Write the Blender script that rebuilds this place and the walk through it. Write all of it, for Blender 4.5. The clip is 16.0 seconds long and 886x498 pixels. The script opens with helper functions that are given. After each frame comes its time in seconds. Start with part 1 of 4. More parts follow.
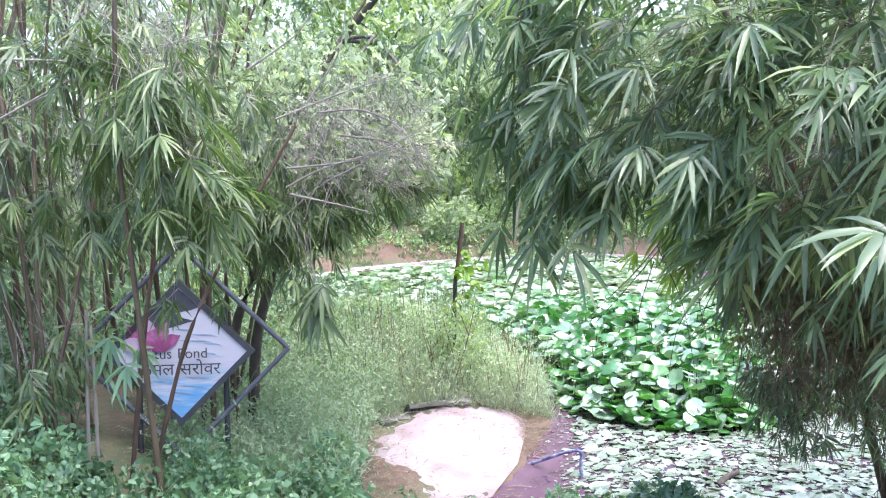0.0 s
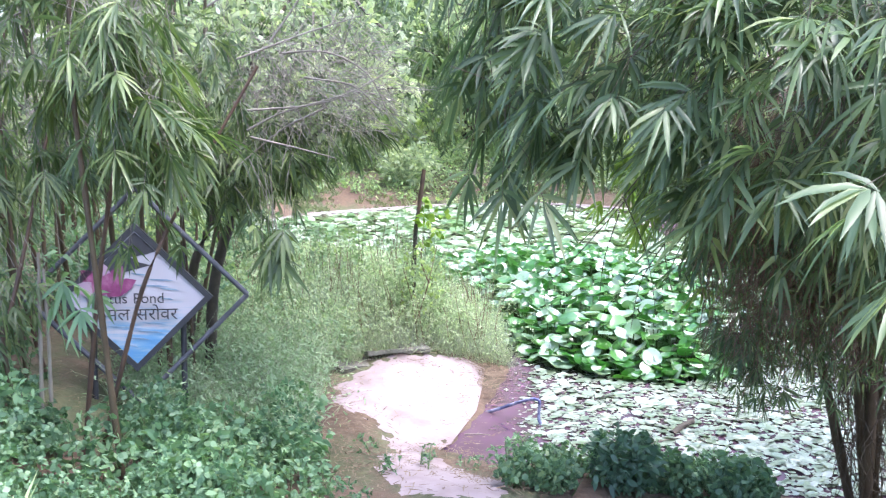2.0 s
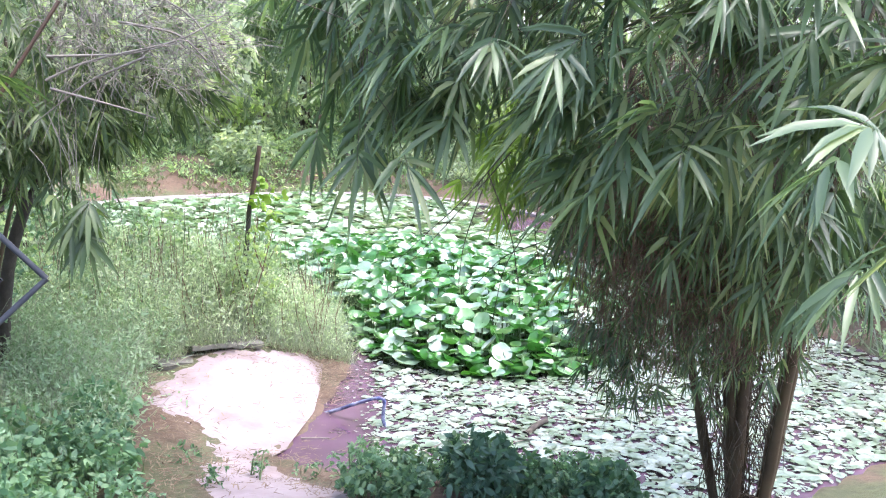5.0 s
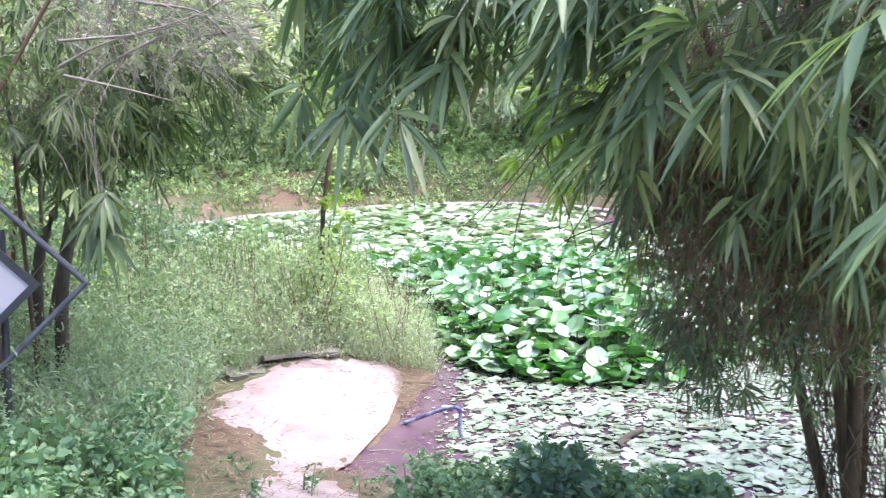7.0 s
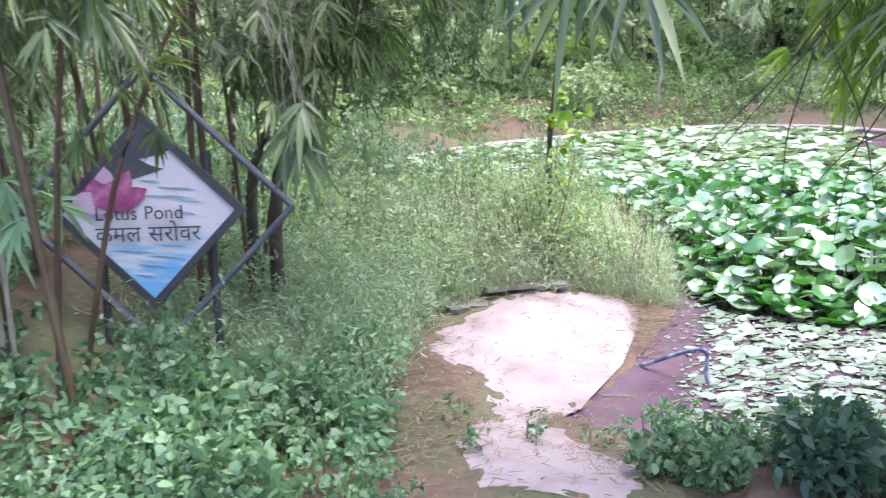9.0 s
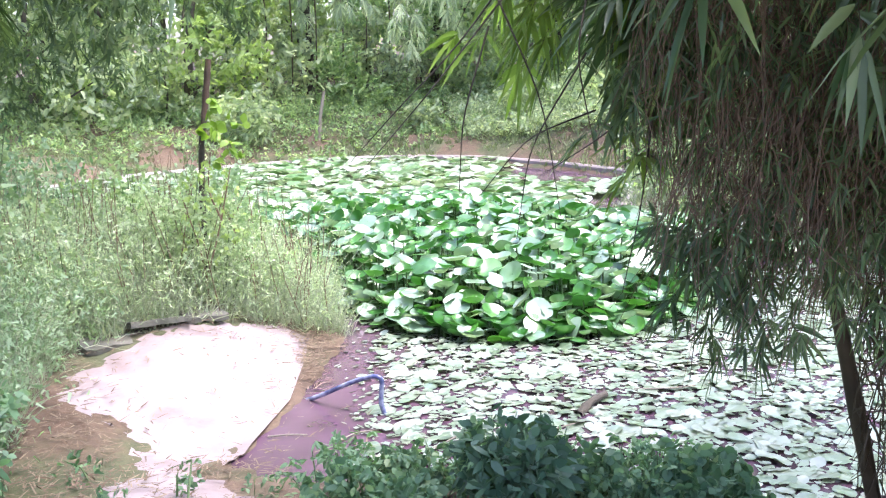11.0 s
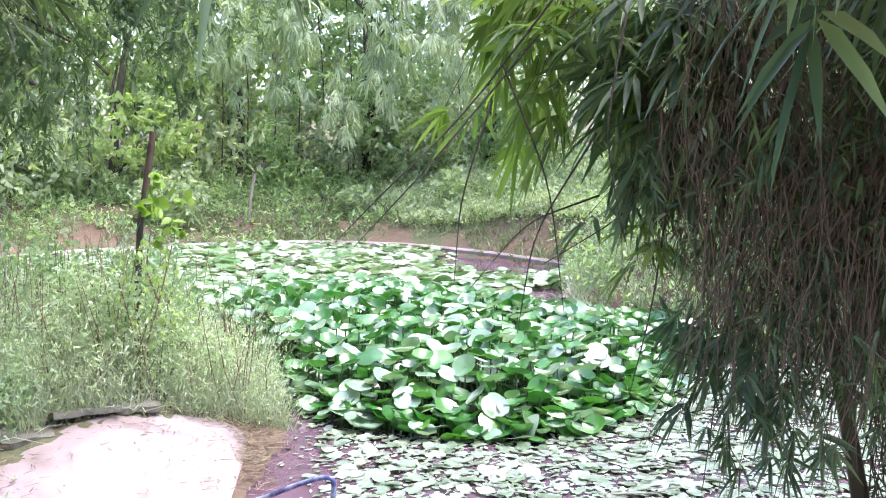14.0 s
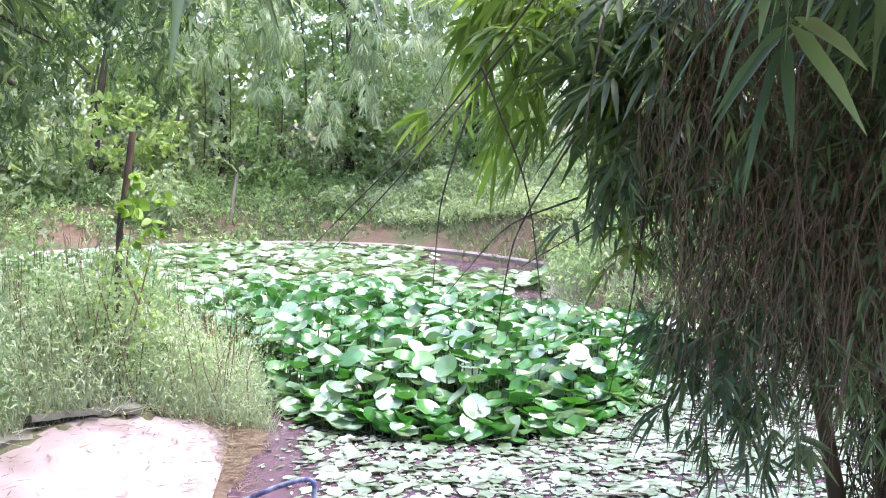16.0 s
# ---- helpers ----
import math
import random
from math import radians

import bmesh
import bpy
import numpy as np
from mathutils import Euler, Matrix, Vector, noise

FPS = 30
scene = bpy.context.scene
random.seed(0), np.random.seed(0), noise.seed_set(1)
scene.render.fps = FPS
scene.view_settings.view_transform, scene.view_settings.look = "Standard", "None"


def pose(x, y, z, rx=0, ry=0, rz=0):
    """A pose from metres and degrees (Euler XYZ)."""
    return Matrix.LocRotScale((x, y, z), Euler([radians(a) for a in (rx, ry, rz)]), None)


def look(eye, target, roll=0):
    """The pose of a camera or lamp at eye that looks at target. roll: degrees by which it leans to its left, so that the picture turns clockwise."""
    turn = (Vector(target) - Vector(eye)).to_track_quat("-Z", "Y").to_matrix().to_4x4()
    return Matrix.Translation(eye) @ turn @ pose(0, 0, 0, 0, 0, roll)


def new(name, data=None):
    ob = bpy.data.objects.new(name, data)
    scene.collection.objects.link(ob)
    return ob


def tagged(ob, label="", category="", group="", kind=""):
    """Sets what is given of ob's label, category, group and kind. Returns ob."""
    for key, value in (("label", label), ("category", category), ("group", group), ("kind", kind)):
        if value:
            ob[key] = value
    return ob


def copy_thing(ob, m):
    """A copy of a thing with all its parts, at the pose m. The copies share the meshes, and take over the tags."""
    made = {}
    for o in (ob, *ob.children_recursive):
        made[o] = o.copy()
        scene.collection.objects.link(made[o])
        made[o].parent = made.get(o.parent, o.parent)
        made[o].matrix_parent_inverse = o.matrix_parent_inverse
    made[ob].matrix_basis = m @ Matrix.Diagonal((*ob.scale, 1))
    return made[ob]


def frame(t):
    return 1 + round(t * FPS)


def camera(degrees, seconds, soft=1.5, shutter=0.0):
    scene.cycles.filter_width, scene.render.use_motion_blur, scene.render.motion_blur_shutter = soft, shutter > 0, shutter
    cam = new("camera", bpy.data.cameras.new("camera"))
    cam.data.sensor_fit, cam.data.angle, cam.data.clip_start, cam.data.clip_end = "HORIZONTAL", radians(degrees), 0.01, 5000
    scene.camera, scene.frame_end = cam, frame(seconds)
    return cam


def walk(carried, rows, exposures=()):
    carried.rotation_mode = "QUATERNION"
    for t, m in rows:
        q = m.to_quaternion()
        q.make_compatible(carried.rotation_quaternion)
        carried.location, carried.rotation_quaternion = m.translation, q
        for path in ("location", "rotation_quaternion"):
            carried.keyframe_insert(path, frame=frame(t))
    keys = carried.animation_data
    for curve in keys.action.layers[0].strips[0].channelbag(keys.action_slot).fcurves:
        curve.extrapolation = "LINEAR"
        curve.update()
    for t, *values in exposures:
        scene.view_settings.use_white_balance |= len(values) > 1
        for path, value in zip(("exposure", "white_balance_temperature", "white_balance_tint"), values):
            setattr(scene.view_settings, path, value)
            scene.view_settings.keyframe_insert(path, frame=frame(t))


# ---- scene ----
cam = camera(48.7, 16.0, 1.1, 0.25)
PATH = [
    (0, (0.565, 0.29, 2.818), (0.557, 2.276, 2.582), -2.6),
    (0.5, (0.565, 0.298, 2.814), (0.559, 2.28, 2.545), -2.3),
    (1, (0.569, 0.297, 2.816), (0.543, 2.276, 2.526), -2.1),
    (1.5, (0.569, 0.327, 2.825), (0.546, 2.301, 2.502), -2.1),
    (2, (0.507, 0.374, 2.816), (0.588, 2.342, 2.469), -1.3),
    (2.5, (0.46, 0.491, 2.764), (0.615, 2.445, 2.367), -0.3),
    (3, (0.373, 0.598, 2.743), (0.574, 2.549, 2.349), -0.2),
    (3.5, (0.326, 0.751, 2.727), (0.577, 2.694, 2.324), 0.3),
    (4, (0.339, 0.959, 2.724), (0.682, 2.89, 2.33), 0.8),
    (4.5, (0.386, 1.024, 2.68), (0.808, 2.943, 2.307), 1.6),
    (7, (1.021, 1.555, 2.352), (1.166, 3.524, 2.033), -1.8),
    (7.5, (0.941, 1.776, 2.327), (0.817, 3.742, 1.984), -2.2),
    (8, (1.01, 2.02, 2.286), (0.53, 3.917, 1.872), -4.0),
    (8.5, (1.001, 2.026, 2.232), (0.486, 3.914, 1.815), -4.3),
    (9, (1.015, 2.258, 2.161), (0.685, 4.184, 1.734), -4.6),
    (9.5, (1.034, 2.455, 2.099), (0.835, 4.396, 1.66), -3.7),
    (10, (1.052, 2.633, 2.022), (1.088, 4.586, 1.591), -2.9),
    (12.5, (0.961, 3.155, 1.863), (1.478, 5.059, 1.534), -0.5),
    (13, (0.878, 3.246, 1.881), (1.452, 5.136, 1.569), 0.6),
    (13.5, (0.883, 3.259, 1.89), (1.408, 5.172, 1.637), 0.1),
    (14, (0.879, 3.243, 1.868), (1.394, 5.164, 1.655), -0.1),
    (14.5, (0.885, 3.259, 1.877), (1.401, 5.18, 1.676), -0.0),
    (15, (0.888, 3.235, 1.887), (1.414, 5.154, 1.689), 0.1),
    (15.5, (0.889, 3.232, 1.881), (1.431, 5.146, 1.677), 0.0),
    (16, (0.893, 3.24, 1.875), (1.44, 5.152, 1.662), -0.0),
]
walk(cam, [(t, look(eye, target, roll)) for t, eye, target, roll in PATH], [(0, 2.62, 5850, 16), (4, 2.62, 5920, 16), (7, 2.64, 6100, 16), (7.5, 2.62, 6100, 16), (8.5, 2.44, 5900, 16), (9, 2.46, 6000, 16), (9.5, 2.58, 6100, 16), (10, 2.66, 6100, 16), (12.5, 2.68, 6100, 16), (13.5, 2.62, 6100, 16), (15, 2.56, 6100, 16), (16, 2.56, 6100, 16)])

# ---------------------------------------------------------------- world, sun, exposure
SUN_ELEV, SUN_TURN = radians(70), radians(112)
world = bpy.data.worlds.new("sky")
scene.world = world
world.use_nodes = True
wn = world.node_tree.nodes
sky = wn.new("ShaderNodeTexSky")
sky.sky_type, sky.sun_disc = "NISHITA", False
sky.sun_elevation, sky.sun_rotation = SUN_ELEV, SUN_TURN
sky.air_density, sky.dust_density = 1.0, 4.0
world.node_tree.links.new(sky.outputs[0], wn["Background"].inputs[0])
wn["Background"].inputs[1].default_value = 0.15

sun = new("sun", bpy.data.lights.new("sun", "SUN"))
sun.data.energy, sun.data.angle, sun.data.color = 1.2, radians(40), (1.0, 0.96, 0.9)
sun_dir = Vector((math.sin(SUN_TURN) * math.cos(SUN_ELEV), math.cos(SUN_TURN) * math.cos(SUN_ELEV), math.sin(SUN_ELEV)))
sun.matrix_world = look(sun_dir * 50, (0, 0, 0))

rng = np.random.default_rng(7)


# ---------------------------------------------------------------- materials
def material(name):
    m = bpy.data.materials.new(name)
    m.use_nodes = True
    t = m.node_tree
    return m, t.nodes, t.links, t.nodes["Principled BSDF"]


def ramp(nodes, stops):
    r = nodes.new("ShaderNodeValToRGB")
    e = r.color_ramp.elements
    while len(e) < len(stops):
        e.new(0.5)
    for k, (p, c) in enumerate(stops):
        e[k].position, e[k].color = p, (*c, 1)
    return r


def noise_tex(nodes, links, scale, detail=4.0, rough=0.6, coord="Object"):
    n = nodes.new("ShaderNodeTexNoise")
    n.inputs["Scale"].default_value, n.inputs["Detail"].default_value, n.inputs["Roughness"].default_value = scale, detail, rough
    c = nodes.new("ShaderNodeTexCoord")
    links.new(c.outputs[coord], n.inputs["Vector"])
    return n


def bump(nodes, links, source, bsdf, strength, distance=0.01):
    b = nodes.new("ShaderNodeBump")
    b.inputs["Strength"].default_value, b.inputs["Distance"].default_value = strength, distance
    links.new(source, b.inputs["Height"])
    links.new(b.outputs[0], bsdf.inputs["Normal"])


def leaf_material(name, stops, rough=0.45, through_light=0.35, patch=3.0, wax=0.0):
    """Leaves whose colour varies leaf by leaf and in patches, with light passing through."""
    m, nodes, links, bsdf = material(name)
    geo = nodes.new("ShaderNodeNewGeometry")
    n = noise_tex(nodes, links, patch, 3.0)
    links.new(geo.outputs["Position"], n.inputs["Vector"])
    info = nodes.new("ShaderNodeObjectInfo")
    both = nodes.new("ShaderNodeMath")
    both.operation = "ADD"
    links.new(geo.outputs["Random Per Island"], both.inputs[0])
    links.new(info.outputs["Random"], both.inputs[1])
    turn = nodes.new("ShaderNodeMath")
    turn.operation = "FRACT"
    links.new(both.outputs[0], turn.inputs[0])
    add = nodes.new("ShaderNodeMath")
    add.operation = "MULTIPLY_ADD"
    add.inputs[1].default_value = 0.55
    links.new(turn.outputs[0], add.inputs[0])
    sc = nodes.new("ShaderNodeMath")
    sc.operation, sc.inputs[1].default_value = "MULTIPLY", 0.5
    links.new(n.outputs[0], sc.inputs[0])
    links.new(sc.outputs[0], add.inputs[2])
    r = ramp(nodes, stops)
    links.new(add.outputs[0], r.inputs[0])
    links.new(r.outputs[0], bsdf.inputs["Base Color"])
    bsdf.inputs["Roughness"].default_value = rough
    bsdf.inputs["Coat Weight"].default_value, bsdf.inputs["Coat Roughness"].default_value, bsdf.inputs["Coat IOR"].default_value = wax, 0.32, 1.6
    tr = nodes.new("ShaderNodeBsdfTranslucent")
    bright = nodes.new("ShaderNodeMixRGB")
    bright.blend_type, bright.inputs[0].default_value, bright.inputs[2].default_value = "MULTIPLY", 1.0, (1.3, 1.4, 0.75, 1)
    links.new(r.outputs[0], bright.inputs[1])
    links.new(bright.outputs[0], tr.inputs[0])
    mix = nodes.new("ShaderNodeMixShader")
    mix.inputs[0].default_value = through_light
    links.new(bsdf.outputs[0], mix.inputs[1])
    links.new(tr.outputs[0], mix.inputs[2])
    links.new(mix.outputs[0], nodes["Material Output"].inputs[0])
    return m


def solid_material(name, stops, scale, rough=0.8, relief=0.3, detail=6.0, metallic=0.0, depth=0.01):
    m, nodes, links, bsdf = material(name)
    n = noise_tex(nodes, links, scale, detail)
    r = ramp(nodes, stops)
    links.new(n.outputs[0], r.inputs[0])
    links.new(r.outputs[0], bsdf.inputs["Base Color"])
    bsdf.inputs["Roughness"].default_value, bsdf.inputs["Metallic"].default_value = rough, metallic
    fine = noise_tex(nodes, links, scale * 9, 5.0)
    bump(nodes, links, fine.outputs[0], bsdf, relief, depth)
    return m


BAMBOO_LEAF = leaf_material("bamboo_leaf", [(0.1, (0.0463, 0.0749, 0.0469)), (0.45, (0.0795, 0.128, 0.0703)), (0.72, (0.151, 0.218, 0.11)), (0.95, (0.406, 0.424, 0.231))], 0.34, 0.5, 1.5)
BAMBOO_PALE = leaf_material("bamboo_leaf_pale", [(0.1, (0.0286, 0.0506, 0.0264)), (0.45, (0.066, 0.106, 0.0462)), (0.7, (0.121, 0.171, 0.0704)), (0.95, (0.264, 0.319, 0.132))], 0.4, 0.48, 1.5)
DRY_TWIG = solid_material("dry_twig", [(0.3, (0.10, 0.06, 0.04)), (0.7, (0.2, 0.13, 0.09))], 6.0, 0.85)
GREY_TWIG = solid_material("grey_twig", [(0.3, (0.136, 0.124, 0.105)), (0.7, (0.248, 0.229, 0.198))], 6.0, 0.85)
CULM = solid_material("bamboo_culm", [(0.3, (0.035, 0.025, 0.015)), (0.6, (0.07, 0.05, 0.0275)), (0.8, (0.06, 0.065, 0.03))], 5.0, 0.55)
CULM_BROWN = solid_material("brown_bamboo_culm", [(0.3, (0.0385, 0.0221, 0.015)), (0.6, (0.0825, 0.0488, 0.0315)), (0.8, (0.0715, 0.0585, 0.0375))], 5.0, 0.55)
CULM_PALE = solid_material("bamboo_culm_pale", [(0.3, (0.14, 0.115, 0.09)), (0.7, (0.25, 0.22, 0.185))], 5.0, 0.6)
BARK = solid_material("bark", [(0.3, (0.035, 0.03, 0.025)), (0.7, (0.09, 0.075, 0.06))], 7.0, 0.9, 0.8)
# Glow of backlit leaves at the clump's edge, put into a yellower base colour.
BAMBOO_BACKLIT = leaf_material("backlit_bamboo_leaf", [(0.1, (0.101, 0.172, 0.034)), (0.5, (0.173, 0.265, 0.0595)), (0.9, (0.259, 0.343, 0.111))], 0.42, 0.5, 1.5)
HERB_LEAF = leaf_material("herb_leaf", [(0.1, (0.196, 0.265, 0.166)), (0.5, (0.323, 0.408, 0.263)), (0.9, (0.554, 0.601, 0.497))], 0.5, 0.5, 1.0)
TREE_LEAF = leaf_material("tree_leaf", [(0.1, (0.108, 0.176, 0.102)), (0.5, (0.216, 0.317, 0.176)), (0.9, (0.432, 0.527, 0.264))], 0.5, 0.52, 0.8)
TREE_LEAF_LIGHT = leaf_material("tree_leaf_light", [(0.1, (0.179, 0.259, 0.103)), (0.5, (0.315, 0.41, 0.161)), (0.9, (0.471, 0.541, 0.292))], 0.5, 0.52, 0.8)
TREE_LEAF_GREY = leaf_material("tree_leaf_grey", [(0.1, (0.173, 0.218, 0.166)), (0.5, (0.322, 0.388, 0.276)), (0.9, (0.544, 0.586, 0.414))], 0.55, 0.52, 0.8)
WEED_LEAF = leaf_material("weed_leaf", [(0.1, (0.0398, 0.0905, 0.0527)), (0.45, (0.0909, 0.17, 0.0999)), (0.7, (0.144, 0.238, 0.14)), (0.92, (0.265, 0.339, 0.176))], 0.55, 0.4, 2.0)
FERN_LEAF = leaf_material("fern_leaf", [(0.1, (0.0656, 0.138, 0.0788)), (0.5, (0.131, 0.237, 0.135)), (0.9, (0.224, 0.338, 0.18))], 0.55, 0.4, 2.0)
DROOP_LEAF = leaf_material("drooping_leaf", [(0.1, (0.036, 0.06, 0.036)), (0.5, (0.09, 0.138, 0.072)), (0.9, (0.228, 0.288, 0.144))], 0.5, 0.5, 1.2)
BAMBOO_FRESH = leaf_material("fresh_bamboo_leaf", [(0.1, (0.0298, 0.0553, 0.0238)), (0.5, (0.068, 0.111, 0.0382)), (0.9, (0.17, 0.221, 0.0808))], 0.4, 0.42, 1.5)
DARK_LEAF = leaf_material("dark_shrub_leaf", [(0.1, (0.0282, 0.0644, 0.0437)), (0.6, (0.0564, 0.116, 0.075)), (0.9, (0.0988, 0.168, 0.0875))], 0.5, 0.25, 2.0)
GRASS = leaf_material("grass_blade", [(0.1, (0.143, 0.191, 0.132)), (0.5, (0.245, 0.288, 0.224)), (0.9, (0.394, 0.396, 0.376))], 0.55, 0.45, 1.2)
BANK_GRASS = leaf_material("bank_grass_blade", [(0.1, (0.09, 0.13, 0.07)), (0.5, (0.15, 0.19, 0.10)), (0.9, (0.27, 0.28, 0.18))], 0.55, 0.35, 1.2)
PATH_LEAF = leaf_material("path_herb_leaf", [(0.1, (0.126, 0.2, 0.126)), (0.5, (0.224, 0.318, 0.216)), (0.9, (0.35, 0.429, 0.324))], 0.5, 0.48, 1.0)
STRAP_LEAF = leaf_material("strap_leaf", [(0.1, (0.2, 0.3, 0.12)), (0.9, (0.5, 0.55, 0.35))], 0.45, 0.3, 2.0)
BRIGHT_LEAF = leaf_material("bright_young_leaf", [(0.1, (0.112, 0.21, 0.021)), (0.9, (0.21, 0.315, 0.042))], 0.45, 0.45, 2.0)
# Pale stops paint the sky's sheen over the leaves' own glaucous bloom.
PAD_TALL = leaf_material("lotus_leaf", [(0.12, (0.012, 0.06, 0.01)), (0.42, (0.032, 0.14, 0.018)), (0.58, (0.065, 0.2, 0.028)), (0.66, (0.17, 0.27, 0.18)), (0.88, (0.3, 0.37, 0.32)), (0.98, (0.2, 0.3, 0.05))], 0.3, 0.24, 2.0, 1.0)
# Whiter than the standing leaves: distant sky gloss is added to the bloom colour.
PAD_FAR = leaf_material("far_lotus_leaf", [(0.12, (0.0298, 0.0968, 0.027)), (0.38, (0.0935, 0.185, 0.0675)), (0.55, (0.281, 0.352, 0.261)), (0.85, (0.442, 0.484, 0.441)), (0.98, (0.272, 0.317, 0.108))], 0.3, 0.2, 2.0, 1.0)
PAD_FLAT = leaf_material("floating_leaf", [(0.1, (0.0736, 0.116, 0.0672)), (0.4, (0.162, 0.21, 0.143)), (0.8, (0.28, 0.304, 0.269)), (0.97, (0.25, 0.195, 0.134))], 0.3, 0.08, 2.0, 1.0)
HERB_STEM = solid_material("herb_stem", [(0.3, (0.2, 0.25, 0.14)), (0.7, (0.34, 0.36, 0.24))], 8.0, 0.7)
STEM = solid_material("lotus_stem", [(0.3, (0.05, 0.09, 0.03)), (0.7, (0.09, 0.14, 0.05))], 8.0, 0.6)
LITTER = leaf_material("leaf_litter", [(0.1, (0.0506, 0.0307, 0.0201)), (0.5, (0.118, 0.0788, 0.0536)), (0.9, (0.211, 0.166, 0.116))], 0.8, 0.05, 2.0)
CONCRETE = solid_material("pale_concrete", [(0.25, (0.142, 0.102, 0.0979)), (0.38, (0.195, 0.153, 0.159)), (0.55, (0.244, 0.203, 0.215)), (0.85, (0.201, 0.156, 0.163))], 2.2, 0.85, 0.35)
STONE = solid_material("grey_stone", [(0.3, (0.05, 0.055, 0.04)), (0.55, (0.11, 0.105, 0.09)), (0.8, (0.2, 0.19, 0.17))], 5.0, 0.9, 0.6)
TERRACOTTA = solid_material("red_earth", [(0.3, (0.18, 0.054, 0.03)), (0.7, (0.27, 0.102, 0.06))], 9.0, 0.85, 0.4)
TUBE = solid_material("weathered_steel_tube", [(0.3, (0.05, 0.055, 0.075)), (0.7, (0.09, 0.095, 0.12))], 7.0, 0.55, 0.2)
METAL = solid_material("painted_steel", [(0.3, (0.018, 0.0198, 0.027)), (0.7, (0.0324, 0.0342, 0.0432))], 7.0, 0.5, 0.2)
PIPE = solid_material("blue_grey_hose", [(0.42, (0.06, 0.07, 0.17)), (0.6, (0.36, 0.38, 0.52))], 7.0, 0.25, 0.1)


def soil_material():
    m, nodes, links, bsdf = material("soil")
    big = noise_tex(nodes, links, 0.9, 5.0)
    fine = noise_tex(nodes, links, 14.0, 6.0, 0.7)
    a = ramp(nodes, [(0.3, (0.075, 0.045, 0.032)), (0.48, (0.115, 0.08, 0.058)), (0.56, (0.08, 0.085, 0.045)), (0.75, (0.05, 0.07, 0.03))])
    b = ramp(nodes, [(0.3, (0.6, 0.6, 0.6)), (0.7, (1.15, 1.1, 1.05))])
    links.new(big.outputs[0], a.inputs[0])
    links.new(fine.outputs[0], b.inputs[0])
    mul = nodes.new("ShaderNodeMixRGB")
    mul.blend_type, mul.inputs[0].default_value = "MULTIPLY", 1.0
    links.new(a.outputs[0], mul.inputs[1])
    links.new(b.outputs[0], mul.inputs[2])
    links.new(mul.outputs[0], bsdf.inputs["Base Color"])
    bsdf.inputs["Roughness"].default_value = 0.95
    bump(nodes, links, fine.outputs[0], bsdf, 0.6, 0.03)
    return m


def water_material():
    m, nodes, links, bsdf = material("muddy_water")
    n = noise_tex(nodes, links, 2.5, 3.0)
    r = ramp(nodes, [(0.3, (0.07, 0.038, 0.062)), (0.7, (0.11, 0.062, 0.1))])
    links.new(n.outputs[0], r.inputs[0])
    links.new(r.outputs[0], bsdf.inputs["Base Color"])
    bsdf.inputs["Roughness"].default_value = 0.12
    ripple = noise_tex(nodes, links, 9.0, 2.0)
    bump(nodes, links, ripple.outputs[0], bsdf, 0.08, 0.02)
    return m


SOIL, WATER = soil_material(), water_material()


# ---------------------------------------------------------------- mesh helpers
def link_mesh(name, verts, faces, mat, parent=None, smooth=False):
    me = bpy.data.meshes.new(name)
    me.from_pydata(verts, [], faces)
    me.materials.append(mat)
    if smooth:
        me.polygons.foreach_set("use_smooth", np.ones(len(me.polygons), dtype=bool))
    me.update()
    ob = new(name, me)
    if parent is not None:
        ob.parent = parent
    return ob


def link_arrays(name, verts, faces, mat, parent=None, smooth=False):
    """verts (n, 3); faces: list of integer arrays (m, k), k = 3 or 4."""
    me = bpy.data.meshes.new(name)
    me.vertices.add(len(verts))
    me.vertices.foreach_set("co", np.ascontiguousarray(verts, dtype=np.float32).ravel())
    loops = np.concatenate([f.ravel() for f in faces]).astype(np.int32)
    sizes = np.concatenate([np.full(len(f), f.shape[1], dtype=np.int32) for f in faces])
    me.loops.add(len(loops))
    me.loops.foreach_set("vertex_index", loops)
    me.polygons.add(len(sizes))
    me.polygons.foreach_set("loop_start", (np.cumsum(sizes) - sizes).astype(np.int32))
    me.polygons.foreach_set("loop_total", sizes)
    me.polygons.foreach_set("use_smooth", np.full(len(sizes), smooth))
    me.update(calc_edges=True)
    me.validate()
    me.materials.append(mat)
    ob = new(name, me)
    if parent is not None:
        ob.parent = parent
    return ob


def part(name, bm, mat, parent=None, label=""):
    me = bpy.data.meshes.new(name)
    bm.to_mesh(me)
    bm.free()
    me.materials.append(mat)
    ob = new(name, me)
    if parent is not None:
        ob.parent = parent
    return tagged(ob, label)


def empty(name, x, y, z, label, category, group="", kind=""):
    ob = new(name)
    ob.location = (x, y, z)
    return tagged(ob, label, category, group, kind)


def unit(v):
    return v / np.maximum(np.linalg.norm(v, axis=-1, keepdims=True), 1e-9)


def local(ob_parent, verts):
    return verts - np.array(ob_parent.location)[None, :]


BLADE = dict(s=np.array([0, .25, .65, 1.0]), w=np.array([.12, .95, .8, .04]))
BROAD = dict(s=np.array([0, .22, .5, .8, 1.0]), w=np.array([.15, .85, 1.0, .65, .06]))
FLECK = dict(s=np.array([0, 1.0]), w=np.array([.9, .3]))
OVAL = dict(s=np.array([0, .5, 1.0]), w=np.array([.25, 1.0, .12]))
ROUND = dict(s=np.array([0, .16, .42, .75, 1.0]), w=np.array([.08, .75, 1.0, .72, .05]))
TUFT = dict(s=np.array([0, .5, 1.0]), w=np.array([1.0, .8, .05]))


